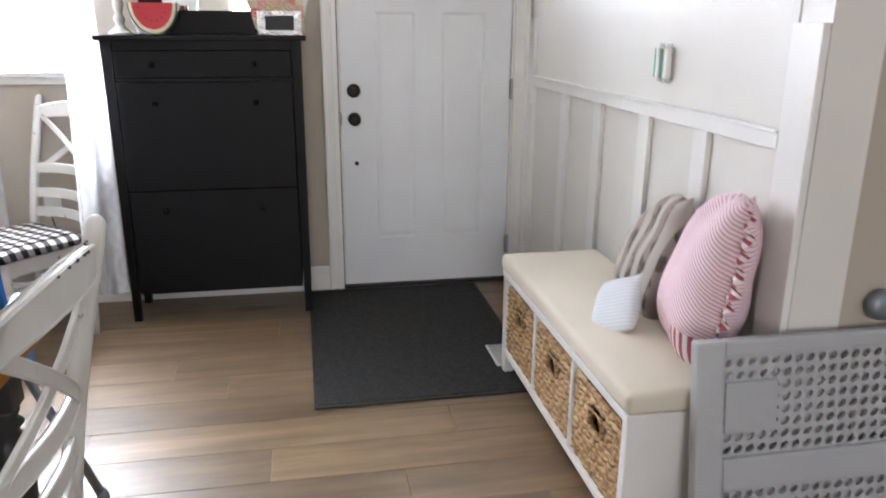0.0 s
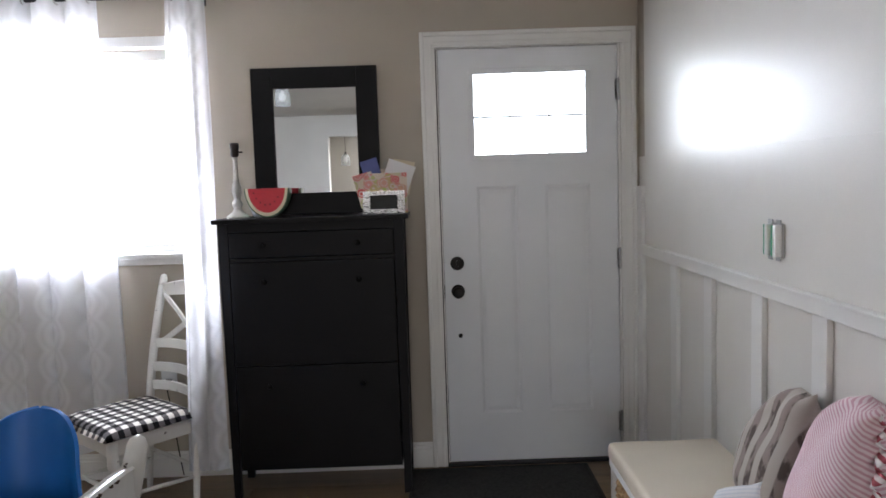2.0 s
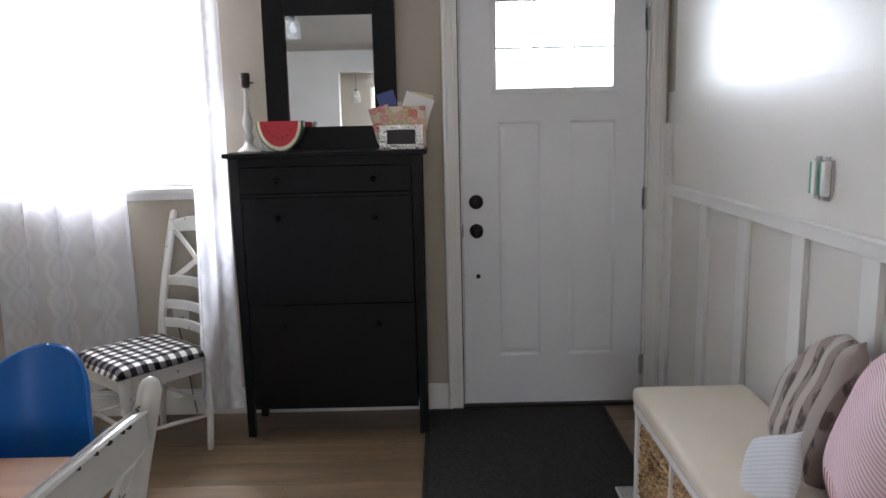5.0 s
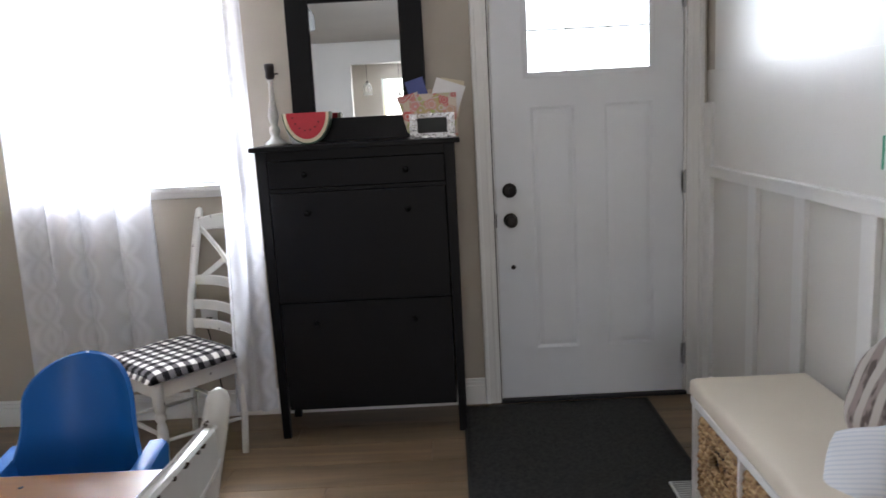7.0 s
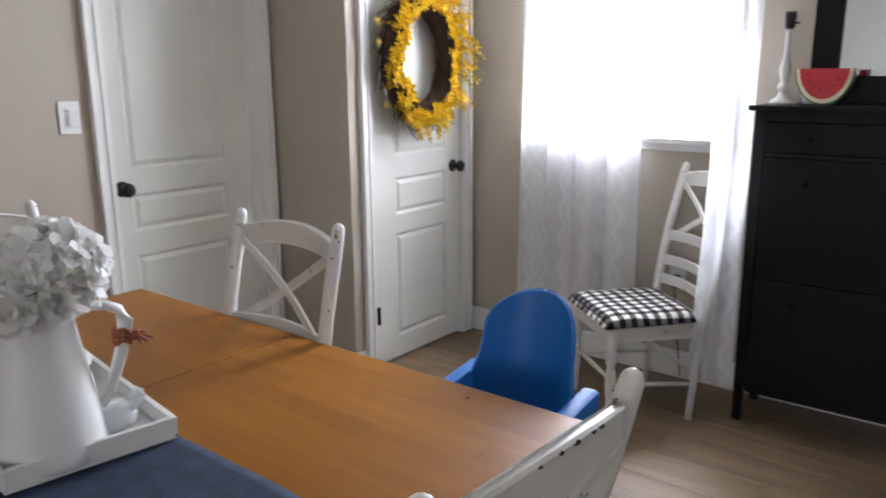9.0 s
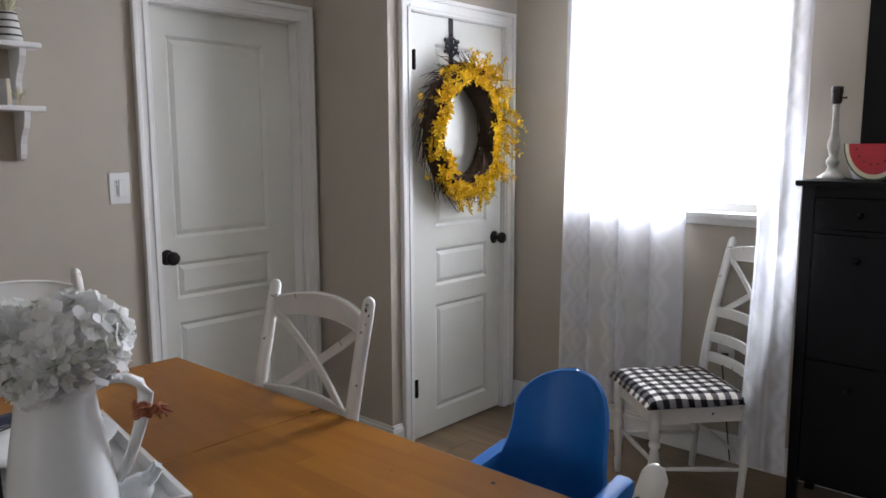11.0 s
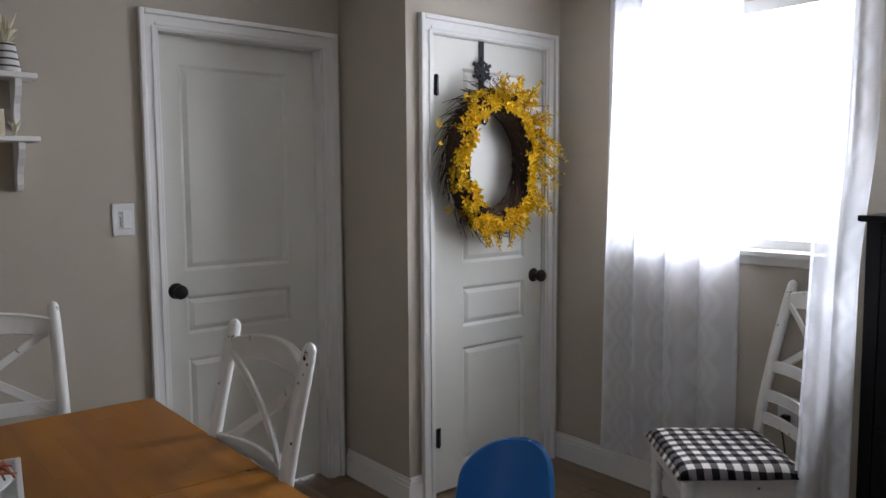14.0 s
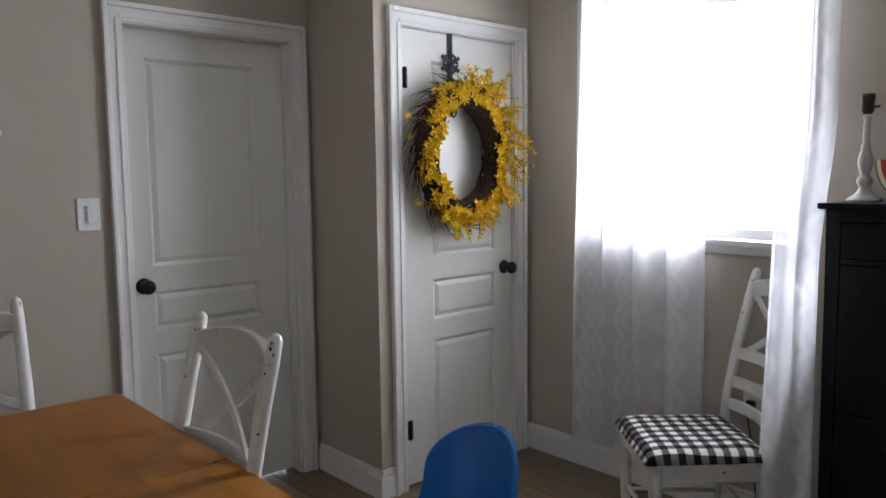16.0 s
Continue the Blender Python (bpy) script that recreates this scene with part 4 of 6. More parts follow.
smooth_by_angle(solo("bench_cushion", bm, "cream", "cream cotton pad lying on the bench", "cushion", loc=(BX0, BY0, 0.431)), 60)


def pillow(name, m, w, h, t, material, label, frill=False, seed=0.0, pinch=0.06, taper=0.66):
    """A stuffed pillow standing in the x-z plane of m, thick along y, bottom at z = 0."""
    bm = bmesh.new()
    n = 26
    sheets = []
    for side in (-1, 1):
        rows = []
        for i in range(n + 1):
            row = []
            for j in range(n + 1):
                u, v = -1 + 2 * i / n, -1 + 2 * j / n
                f = (max(0, 1 - u ** 4) * max(0, 1 - v ** 4)) ** 0.6
                pu = u * (1 - pinch * (1 - abs(v)) * abs(u))
                pv = v * (1 - pinch * (1 - abs(u)) * abs(v))
                pu, pv = pu * math.sqrt(1 - 0.32 * v * v), pv * math.sqrt(1 - 0.16 * u * u)
                x, z = pu * w / 2, pv * h / 2 + h / 2 * math.sqrt(0.84)
                wr = 0.010 * noise.noise((x * 9 + seed, z * 9, side)) + 0.016 * noise.noise((x * 4 + seed, z * 5, 4 + side))
                y = side * (t / 2 * f + wr * min(1, 2 * f))
                sag = 1 + 0.10 * (1 - z / h)
                peak = max(0.0, v) ** 1.5
                x = x * (1 - taper * peak) + 0.07 * w / 0.37 * peak * min(1.0, taper * 2)
                tip = max(0.0, (u - 0.55) / 0.45) ** 2 * max(0.0, (v - 0.55) / 0.45) ** 2
                row.append(bm.verts.new((x * sag + 0.02 * tip, y * (1.12 - 0.3 * z / h), z + 0.06 * h * tip)))
            rows.append(row)
        sheets.append(rows)
        for i in range(n):
            for j in range(n):
                bm.faces.new((rows[i][j], rows[i + 1][j], rows[i + 1][j + 1], rows[i][j + 1]))
    bmesh.ops.remove_doubles(bm, verts=bm.verts, dist=0.0008)
    top = thing(name, (0, 0, 0), 0, label, "pillow")
    top.matrix_basis = m
    if frill:
        band = bm.copy()
        for mesh, keep_low in ((bm, False), (band, True)):
            low = [f for f in mesh.faces if f.calc_center_median().z < 0.21 * h + 0.03 * f.calc_center_median().x]
            rest = [f for f in mesh.faces if f not in set(low)]
            bmesh.ops.delete(mesh, geom=rest if keep_low else low, context="FACES")
        part("border", band, "hem_stripe", top, "bold striped border at the foot", True)
    part("cover", bm, material, top, "", True)
    if frill:
        bm = bmesh.new()
        edge = []
        for k in range(70):
            a = k / 69
            peak = max(0.0, 2 * a - 1) ** 1.5
            ex = (w / 2 - 0.008) * math.sqrt(1 - 0.32 * (2 * a - 1) ** 2) * (1 - taper * peak) + 0.07 * w / 0.37 * peak
            edge.append((ex * (1 + 0.06 * (1 - a)), (a * 0.86 + 0.06) * h))
        prev = None
        for k, (x, z) in enumerate(edge):
            wav = 0.010 * math.sin(k * 0.9)
            wide = 0.036 + 0.008 * math.sin(k * 0.37)
            row = [bm.verts.new((x - 0.012, 0, z)), bm.verts.new((x + wide * 0.4, wav * 0.6, z + 0.002)), bm.verts.new((x + wide, wav * 1.4, z + 0.004 * math.sin(k)))]
            if prev:
                for j in range(2):
                    bm.faces.new((prev[j], prev[j + 1], row[j + 1], row[j]))
            prev = row
        ob = part("frill", bm, "frill_stripe", top, "gathered ruffle along the edge", True)
        sol = ob.modifiers.new("thick", "SOLIDIFY")
        sol.thickness = 0.003
    return top


pillow("pillow", pose(1.085, 1.955, 0.480, -9, 6, -104), 0.325, 0.505, 0.18, "pink_stripe", "plump red and white ticking striped pillow on the bench", True, 1.3)
pillow("pillow", pose(1.085, 2.27, 0.480, -12, 4, -98), 0.34, 0.42, 0.13, "brown_stripe", "taupe and dark brown striped pillow on the bench", False, 7.7)
pillow("pillow", pose(0.918, 2.07, 0.488, -32, -24, -62), 0.17, 0.175, 0.045, "blue_stripe", "small pale grey ticking pillow leaning on others", False, 3.1, 0.02, 0.05)

# pressure gate leaning at the corner
gate = thing("pet_gate", (1.33, 1.585, 0), 0, "white plastic pressure gate with pierced panels", "gate")
gate.matrix_basis = pose(1.33, 1.585, 0.004, -9, 0, 0)
GX0, GX1, GZ1 = -0.381, 0.48, 0.628
part("frame", boxes(((GX0, -0.018, 0.0), (GX0 + 0.075, 0.018, GZ1)), ((GX1 - 0.075, -0.018, 0.0), (GX1, 0.018, GZ1)),
                    ((GX0 + 0.075, -0.017, GZ1 - 0.045), (GX1 - 0.075, 0.017, GZ1)), ((GX0 + 0.075, -0.017, 0.247), (GX1 - 0.075, 0.017, 0.334)), ((GX0 + 0.075, -0.017, 0.02), (GX1 - 0.075, 0.017, 0.06)), bevel=0.010), "plastic_grey", gate)
def pierced(x0, x1, z0, z1, cell=0.030):
    """A sheet with rows of slanting oval holes."""
    bm = bmesh.new()
    nx, nz = int((x1 - x0) / cell), int((z1 - z0) / cell)
    for i in range(nx):
        for j in range(nz):
            cx, cz = x0 + (i + 0.5) * (x1 - x0) / nx, z0 + (j + 0.5) * (z1 - z0) / nz
            hx, hz = (x1 - x0) / nx / 2, (z1 - z0) / nz / 2
            outer = [(hx, 0), (hx, hz), (0, hz), (-hx, hz), (-hx, 0), (-hx, -hz), (0, -hz), (hx, -hz)]
            inner = []
            for k in range(8):
                a = math.pi / 4 * k
                u, v = 0.86 * hx * math.cos(a), 0.56 * hz * math.sin(a)
                inner.append((u * 0.82 - v * 0.57, u * 0.57 + v * 0.82))
            ov = [bm.verts.new((cx + u, 0, cz + v)) for u, v in outer]
            iv = [bm.verts.new((cx + u, 0, cz + v)) for u, v in inner]
            for k in range(8):
                bm.faces.new((ov[k], ov[(k + 1) % 8], iv[(k + 1) % 8], iv[k]))
    bmesh.ops.remove_doubles(bm, verts=bm.verts, dist=1e-5)
    return bm
for z0, z1 in ((0.334, GZ1 - 0.045), (0.06, 0.247)):
    ob = part("pierced_panel", pierced(GX0 + 0.075, GX1 - 0.075, z0, z1), "plastic_grey", gate)
    so = ob.modifiers.new("thick", "SOLIDIFY")
    so.thickness, so.offset = 0.008, 0
part("plate", boxes(((GX0 + 0.080, -0.012, 0.394), (GX0 + 0.218, -0.005, 0.522)), bevel=0.003), "plastic_grey", gate, "plain cover plate")
bm = bmesh.new()
lathe(bm, [(0, 0), (0.034, 0), (0.04, 0.012), (0.036, 0.03), (0.02, 0.036), (0, 0.037)], 20, pose(1.455, 1.719, 0.675, 90))
solo("wall_cup", bm, "tube", "grey round rubber wall cup for the gate", "wall cup", smooth=True, loc=(1.455, 1.719, 0.675))

# ---- curtains ----
rod = thing("curtain_rod", (-1.4, 3.87, 2.315), 0, "dark metal curtain rod with turned finials", "curtain rod")
bm = bmesh.new()
tube(bm, [(-0.62, 0, 0), (0.60, 0, 0)], 0.009, 12)
part("pole", bm, "iron", rod)
for s, x in ((-1, -0.62), (1, 0.60)):
    bm = bmesh.new()
    lathe(bm, [(0, 0), (0.011, 0), (0.014, 0.008), (0.010, 0.014), (0.016, 0.022), (0.021, 0.036), (0.016, 0.05), (0.006, 0.058), (0, 0.06)], 16, pose(x, 0, 0, 0, 90 * s, 0))
    part("finial", bm, "iron", rod, "turned dark finial", True)
    bm = bmesh.new()
    box(bm, (x - s * 0.04 - 0.006, 0, -0.006), (x - s * 0.04 + 0.006, 0.08, 0.006), 0.002)
    box(bm, (x - s * 0.04 - 0.014, 0.074, -0.03), (x - s * 0.04 + 0.014, 0.0795, 0.03), 0.002)
    part("bracket", bm, "iron", rod)


def curtain(name, x0, x1, x0b, x1b, hem, folds, amp, bulge, seed, rings, cloth="sheer", gather=0.010):
    """A hanging sheer panel from the rod; bulge(x, z) pushes it into the room."""
    t = thing(name, ((x0 + x1) / 2, 3.87, 2.33), 0, "white patterned sheer curtain panel hanging to the floor", "curtain", group="window curtains")
    bm = bmesh.new()
    nu, nz = 110, 70
    grid = []
    for i in range(nu + 1):
        u = i / nu
        row = []
        for j in range(nz + 1):
            v = j / nz
            z = 2.345 + (hem - 2.345) * v + (0.010 * noise.noise((u * 5, seed, 1)) * v)
            top = min(1.0, 0.55 + 0.45 * v * 1.6)
            ph = folds * 2 * math.pi * u + 0.9 * noise.noise((u * 3, seed, v * 0.8)) * v
            sharp = math.sin(ph) + 0.35 * math.sin(2.3 * ph + seed)
            x = x0 + (x1 - x0) * u + ((x0b - x0) + (x1b + x0 - x0b - x1) * u) * v + gather * math.cos(ph) * top
            y = 3.868 + amp * sharp * top + 0.012 * noise.noise((u * 4, v * 2.5, seed + 9)) * v
            d = bulge(x, z)
            y -= d
            x += d * (0.48 - 0.22 * u)
            row.append(bm.verts.new((x, y, z)))
        grid.append(row)
    for i in range(nu):
        for j in range(nz):
            bm.faces.new((grid[i][j], grid[i + 1][j], grid[i + 1][j + 1], grid[i][j + 1]))
    ob = part("cloth", bm, cloth, t, "", True, True)
    for x in rings:
        bm2 = bmesh.new()
        pts = [(x + 0.006 * math.cos(a), 3.87 + 0.021 * math.cos(a), 2.315 + 0.021 * math.sin(a)) for a in [2 * math.pi * k / 16 for k in range(17)]]
        tube(bm2, pts, 0.004, 6)
        part("grommet", bm2, "steel", t, "metal grommet", True, True)
    return t


curtain("curtain", -1.950, -1.285, -1.985, -1.275, 0.17, 4.5, 0.032, lambda x, z: 0.0, 2.0, (-1.853, -1.745, -1.64, -1.49, -1.342), gather=0.036)


def drape(x, z):
    """Pushed forward and held by the chair's back post."""
    k = max(0.0, min(1.0, (1.62 - z) / 0.56))
    k = k * k * (3 - 2 * k)
    low = max(0.0, min(1.0, (0.8 - z) / 0.8))
    return k * (0.355 - 0.03 * low)


curtain("curtain", -1.000, -0.815, -1.075, -0.82, 0.18, 2.2, 0.010, drape, 5.0, (-0.96, -0.885, -0.83), "sheer_flat")

# ---- chairs ----


def chair_parts(t):
    """Farmhouse chair: arched crest, crossed slats and three bowed rails; faces -y, floor origin under the seat."""
    hw = 0.203
    def back_y(z):
        return 0.205 + 0.23 * max(0.0, z - 0.42) ** 1.35
    for s in (-1, 1):
        bm = bmesh.new()
        pts, rad = [], []
        for k in range(22):
            z = 1.008 * k / 21
            y = back_y(z) + (-0.032 * ((0.42 - z) / 0.42) if z < 0.42 else 0)
            pts.append((s * hw, y, z))
            rad.append(0.0135 + 0.0045 * min(1, z / 0.4) if z < 0.4 else 0.019)
        rad[-1] = 0.017
        pts += [(s * hw, pts[-1][1] + 0.001, 1.018), (s * hw, pts[-1][1] + 0.002, 1.024)]
        rad += [0.0125, 0.004]
        tube(bm, pts, rad, 10)
        part("post", bm, "white_chair", t, "", True)
    def bow(x, depth):
        return depth * (1 - (x / hw) ** 2)
    # crest with an arched top
    bm = bmesh.new()
    pts = [(x, back_y(0.945) + bow(x, 0.035), 0.944 + 0.026 * (1 - (x / hw) ** 2)) for x in [hw * (-1 + 2 * k / 14) for k in range(15)]]
    plank_bar(bm, pts, [0.054 + 0.016 * (1 - (p[0] / hw) ** 2) for p in pts], 0.023)
    part("crest_rail", bm, "white_chair", t)
    for z in (0.700, 0.590, 0.505):
        bm = bmesh.new()
        pts = [(x, back_y(z) + bow(x, 0.03), z + 0.010 * (1 - (x / hw) ** 2)) for x in [hw * (-1 + 2 * k / 10) for k in range(11)]]
        plank_bar(bm, pts, 0.044, 0.014)
        part("back_rail", bm, "white_chair", t)
    for s in (-1, 1):
        bm = bmesh.new()
        pts = []
        for k in range(9):
            u = -1 + 2 * k / 8
            z = 0.813 + 0.120 * u
            x = s * 0.182 * u
            pts.append((x, back_y(z) + bow(x, 0.030) + s * 0.004, z))
        plank_bar(bm, pts, 0.026, 0.010, (s * -0.5, 0, 0.85))
        part("cross_slat", bm, "white_chair", t)
    # seat
    bm = bmesh.new()
    box(bm, (-0.215, -0.205, 0.415), (0.215, 0.198, 0.440), 0.006)
    for v in bm.verts:
        if v.co.y > 0:
            v.co.x *= 0.93
    part("seat", bm, "white_chair", t)
    part("apron", boxes(((-0.19, -0.188, 0.355), (0.19, -0.168, 0.415)), bevel=0.002), "white_chair", t)
    for s in (-1, 1):
        part("apron", boxes(((s * 0.186 - 0.009, -0.166, 0.355), (s * 0.186 + 0.009, 0.19, 0.415)), bevel=0.002), "white_chair", t)
        bm = bmesh.new()
        lathe(bm, [(0, 0), (0.012, 0), (0.014, 0.02), (0.017, 0.06), (0.013, 0.072), (0.018, 0.082), (0.0145, 0.092), (0.020, 0.15), (0.0225, 0.21), (0.018, 0.245), (0.014, 0.255), (0.022, 0.268), (0.022, 0.282), (0.015, 0.292), (0.02, 0.30), (0.0225, 0.305), (0.0225, 0.414), (0, 0.414)], 16, Matrix.Translation((s * 0.188, -0.175, 0)))
        part("front_leg", bm, "white_chair", t, "turned front leg", True)
        bm = bmesh.new()
        tube(bm, [(s * 0.188, -0.165, 0.175), (s * 0.192, 0.03, 0.165), (s * 0.198, 0.185, 0.155)], [0.007, 0.0105, 0.007], 8)
        part("stretcher", bm, "white_chair", t, "", True)
    for y, z in ((-0.175, 0.20), (0.190, 0.20)):
        bm = bmesh.new()
        tube(bm, [(-0.188, y, z), (0, y, z), (0.188, y, z)], [0.007, 0.0105, 0.007], 8)
        part("stretcher", bm, "white_chair", t, "", True)


chairA = thing("dining_chair", (-1.53, 1.677, 0), 0, "white painted cross-back dining chair pushed up to the table", "chair", "chairs round the room")
chairA["group"], chairA["category"], chairA["label"] = "chairs round the room", "chair", "white painted cross-back dining chair pushed up to the table"
chair_parts(chairA)
CHAIR_B = pose(-0.620, 1.335, 0, 0, 0, -94)
chairB = copy_thing(chairA, CHAIR_B)
tagged(chairB, "white chipped-paint cross-back chair at the table's end")
rnd = random.Random(17)
for x, wide in ((-0.085, 0.007), (-0.062, 0.004), (-0.02, 0.009), (0.012, 0.005), (0.05, 0.004)):
    arch = 1 - (x / 0.203) ** 2
    y = 0.205 + 0.23 * 0.525 ** 1.35 + 0.035 * arch + 0.0113
    z = 0.944 + 0.026 * arch + (0.054 + 0.016 * arch) / 2 - 0.006
    bm = bmesh.new()
    ring = [(x + wide * rnd.uniform(0.5, 1.0) * math.cos(a), z + 0.0034 * rnd.uniform(0.5, 1.0) * math.sin(a)) for a in [2 * math.pi * k / 9 for k in range(9)]]
    front = [bm.verts.new((u, y + 0.0008, v)) for u, v in ring]
    back = [bm.verts.new((u, y - 0.004, v)) for u, v in ring]
    bm.faces.new(front[::-1])
    bm.faces.new(back)
    for k in range(9):
        bm.faces.new((front[k], front[(k + 1) % 9], back[(k + 1) % 9], back[k]))
    part("paint_chip", bm, "stem", chairB, "dark bare wood where paint chipped off")
chairD = copy_thing(chairA, pose(-2.089, 1.485, 0, 0, 0, 90))
tagged(chairD, "white cross-back dining chair at the far table end")
CHAIR_C = pose(-1.15, 3.53, 0, 0, 0, -41)
chairC = copy_thing(chairA, CHAIR_C)
tagged(chairC, "white cross-back dining chair standing under the window")

for z, size, turn in ((0.992, 0.0040, 30), (0.978, 0.0026, 60), (0.955, 0.0022, 45), (0.935, 0.0032, 20), (0.800, 0.0030, 50)):
    bm = bmesh.new()
    across = Vector((math.sin(radians(turn)), -math.cos(radians(turn)), 0))
    at = Vector((0.203, 0.205 + 0.23 * (z - 0.42) ** 1.35, z)) + across * 0.0183
    bmesh.ops.create_uvsphere(bm, u_segments=8, v_segments=5, radius=size, matrix=Matrix.Translation(at) @ pose(0, 0, 0, 0, 0, turn) @ Matrix.Diagonal((0.9, 0.4, 1.5, 1)))
    part("paint_chip", bm, "stem", chairA, "dark bare wood where paint chipped off")

bm = bmesh.new()
n = 24
for side in (-1, 1):
    rows = []
    for i in range(n + 1):
        row = []
        for j in range(n + 1):
            u, v = -1 + 2 * i / n, -1 + 2 * j / n
            f = (max(0, 1 - u ** 8) * max(0, 1 - v ** 8)) ** 0.5
            x, y = u * 0.226 * (1 - 0.03 * (v + 1)), v * 0.214
            z = -0.014 + (0.045 * f + 0.004 * noise.noise((x * 12, y * 12, side)) if side > 0 else 0.015 * min(1.0, 2.2 * f))
            row.append(bm.verts.new((x, y, z)))
        rows.append(row)
    for i in range(n):
        for j in range(n):
            bm.faces.new((rows[i][j], rows[i + 1][j], rows[i + 1][j + 1], rows[i][j + 1]))
bmesh.ops.remove_doubles(bm, verts=bm.verts, dist=0.0005)
gc = solo("seat_cushion", bm, "gingham", "black and white gingham seat cushion on the chair", "cushion", smooth=True)
gc.matrix_basis = CHAIR_C @ Matrix.Translation((0, -0.004, 0.4405))

# ---- high chair ----
hc = thing("high_chair", (-0.816, 1.965, 0), 0, "blue plastic baby high chair with grey tube legs", "high chair")
bm = bmesh.new()
SHELL = []
ns, nb = 30, 26
def back_half(z):
    """Half-width of the backrest at a height above the floor."""
    k = max(0.0, min(1.0, (0.775 - z) / 0.12))
    return 0.127 + 0.022 * k * k
for j in range(nb + 1):
    rise = max(0.0, (j / nb - 0.5) * 2) * math.pi / 2
    z = 0.505 + 0.270 * min(1.0, j / nb * 2) + 0.1055 * math.sin(rise) ** 0.91
    row = []
    for i in range(ns + 1):
        u = -1 + 2 * i / ns
        hwid = max(0.004, back_half(z) if rise == 0 else 0.127 * max(0.0, math.cos(rise)) ** 0.91)
        x = hwid * u
        y = 0.185 + 0.05 * (z - 0.505) / 0.39 - 0.095 * (abs(u) ** 2.4) * (hwid / 0.15) ** 2 - 0.035 * max(0.0, (0.60 - z) / 0.095) ** 2
        row.append(bm.verts.new((x, y, z)))
    SHELL.append(row)
for a, b in zip(SHELL, SHELL[1:]):
    for i in range(ns):
        bm.faces.new((a[i], a[i + 1], b[i + 1], b[i]))
ob = part("backrest", bm, "plastic_blue", hc, "", True)
so = ob.modifiers.new("thick", "SOLIDIFY")
so.thickness, so.offset = 0.010, 0
be = ob.modifiers.new("round", "BEVEL")
be.width, be.segments, be.limit_method = 0.004, 2, "ANGLE"
bm = bmesh.new()
box(bm, (-0.165, -0.16, 0.492), (0.165, 0.19, 0.507), 0.006)
part("seat", bm, "plastic_blue", hc)
for s in (-1, 1):
    bm = bmesh.new()
    # side wall rising to an armrest
    rows = []
    for k in range(13):
        u = k / 12
        y = 0.175 - 0.355 * u
        top = 0.682 - 0.050 * u - (0.03 * max(0, u - 0.85) / 0.15)
        rows.append([bm.verts.new((s * x, y, z)) for x, z in ((0.126, 0.495), (0.130, 0.55), (0.134, 0.60), (0.138, top - 0.012), (0.145, top - 0.002), (0.173, top), (0.183, top - 0.006), (0.186, top - 0.018), (0.180, 0.58), (0.166, 0.495))])
    for a, b in zip(rows, rows[1:]):
        for j in range(10):
            bm.faces.new((a[j], a[(j + 1) % 10], b[(j + 1) % 10], b[j]))
    bm.faces.new(rows[0])
    bm.faces.new(rows[-1][::-1])
    smooth_by_angle(part("armrest", bm, "plastic_blue", hc), 35)
    for f in (-1, 1):
        bm = bmesh.new()
        tube(bm, [(s * 0.150, f * 0.13, 0.492), (s * 0.255, f * 0.262, 0.02)], 0.0125, 12)
        lg = part("leg", bm, "tube", hc, "grey metal tube leg", True)
        bm = bmesh.new()
        tube(bm, [(s * 0.2535, f * 0.260, 0.034), (s * 0.260, f * 0.269, 0.001)], 0.0155, 12)
        part("foot", bm, "tube", lg, "", True)
bm = bmesh.new()
tube(bm, [(-0.172, -0.13, 0.62), (-0.172, -0.19, 0.70), (-0.20, -0.20, 0.712)], 0.006, 6)
part("strap_clip", bm, "rubber", hc, "dark strap clip")

# ---- dining table ----
TX0, TX1, TY0, TY1, TZ = -2.195, -0.505, 0.985, 1.915, 0.716
table = thing("dining_table", ((TX0 + TX1) / 2, (TY0 + TY1) / 2, 0), 0, "dining table with honey butcher-block top and black base", "table")
seam = -1.43
for a, b in ((TX0, seam - 0.0004), (seam + 0.0004, TX1)):
    part("tabletop", boxes(((a, TY0, TZ - 0.03), (b, TY1, TZ)), bevel=0.004), "table", table, "honey stained butcher-block leaf", world_space=True)
for y in (TY0 + 0.09, TY1 - 0.11):
    part("apron", boxes(((TX0 + 0.14, y, TZ - 0.125), (TX1 - 0.14, y + 0.022, TZ - 0.0305)), bevel=0.002), "black_leg", table, world_space=True)
for x in (TX0 + 0.09, TX1 - 0.112):
    part("apron", boxes(((x, TY0 + 0.14, TZ - 0.125), (x + 0.022, TY1 - 0.14, TZ - 0.0305)), bevel=0.002), "black_leg", table, world_space=True)
for x in (TX0 + 0.105, TX1 - 0.105):
    for y in (TY0 + 0.105, TY1 - 0.105):
        bm = bmesh.new()
        lathe(bm, [(0, 0), (0.022, 0), (0.027, 0.02), (0.022, 0.05), (0.028, 0.09), (0.036, 0.18), (0.042, 0.30), (0.045, 0.40), (0.038, 0.45), (0.027, 0.475), (0.04, 0.49), (0.028, 0.505), (0.035, 0.52), (0.035, 0.53)], 18, Matrix.Translation((x, y, 0)))
        box(bm, (x - 0.036, y - 0.036, 0.53), (x + 0.036, y + 0.036, TZ - 0.0305), 0.003)
        part("leg", bm, "black_leg", table, "black turned leg", True, True)
for x, y in ((-1.43, 1.88), (-0.81, 1.862)):
    bm = bmesh.new()
    lathe(bm, [(0, 0), (0.006, 0), (0.005, 0.0006), (0, 0.0008)], 10, Matrix.Translation((x, y, TZ)))
    part("peg_hole", bm, "rubber", table, world_space=True)

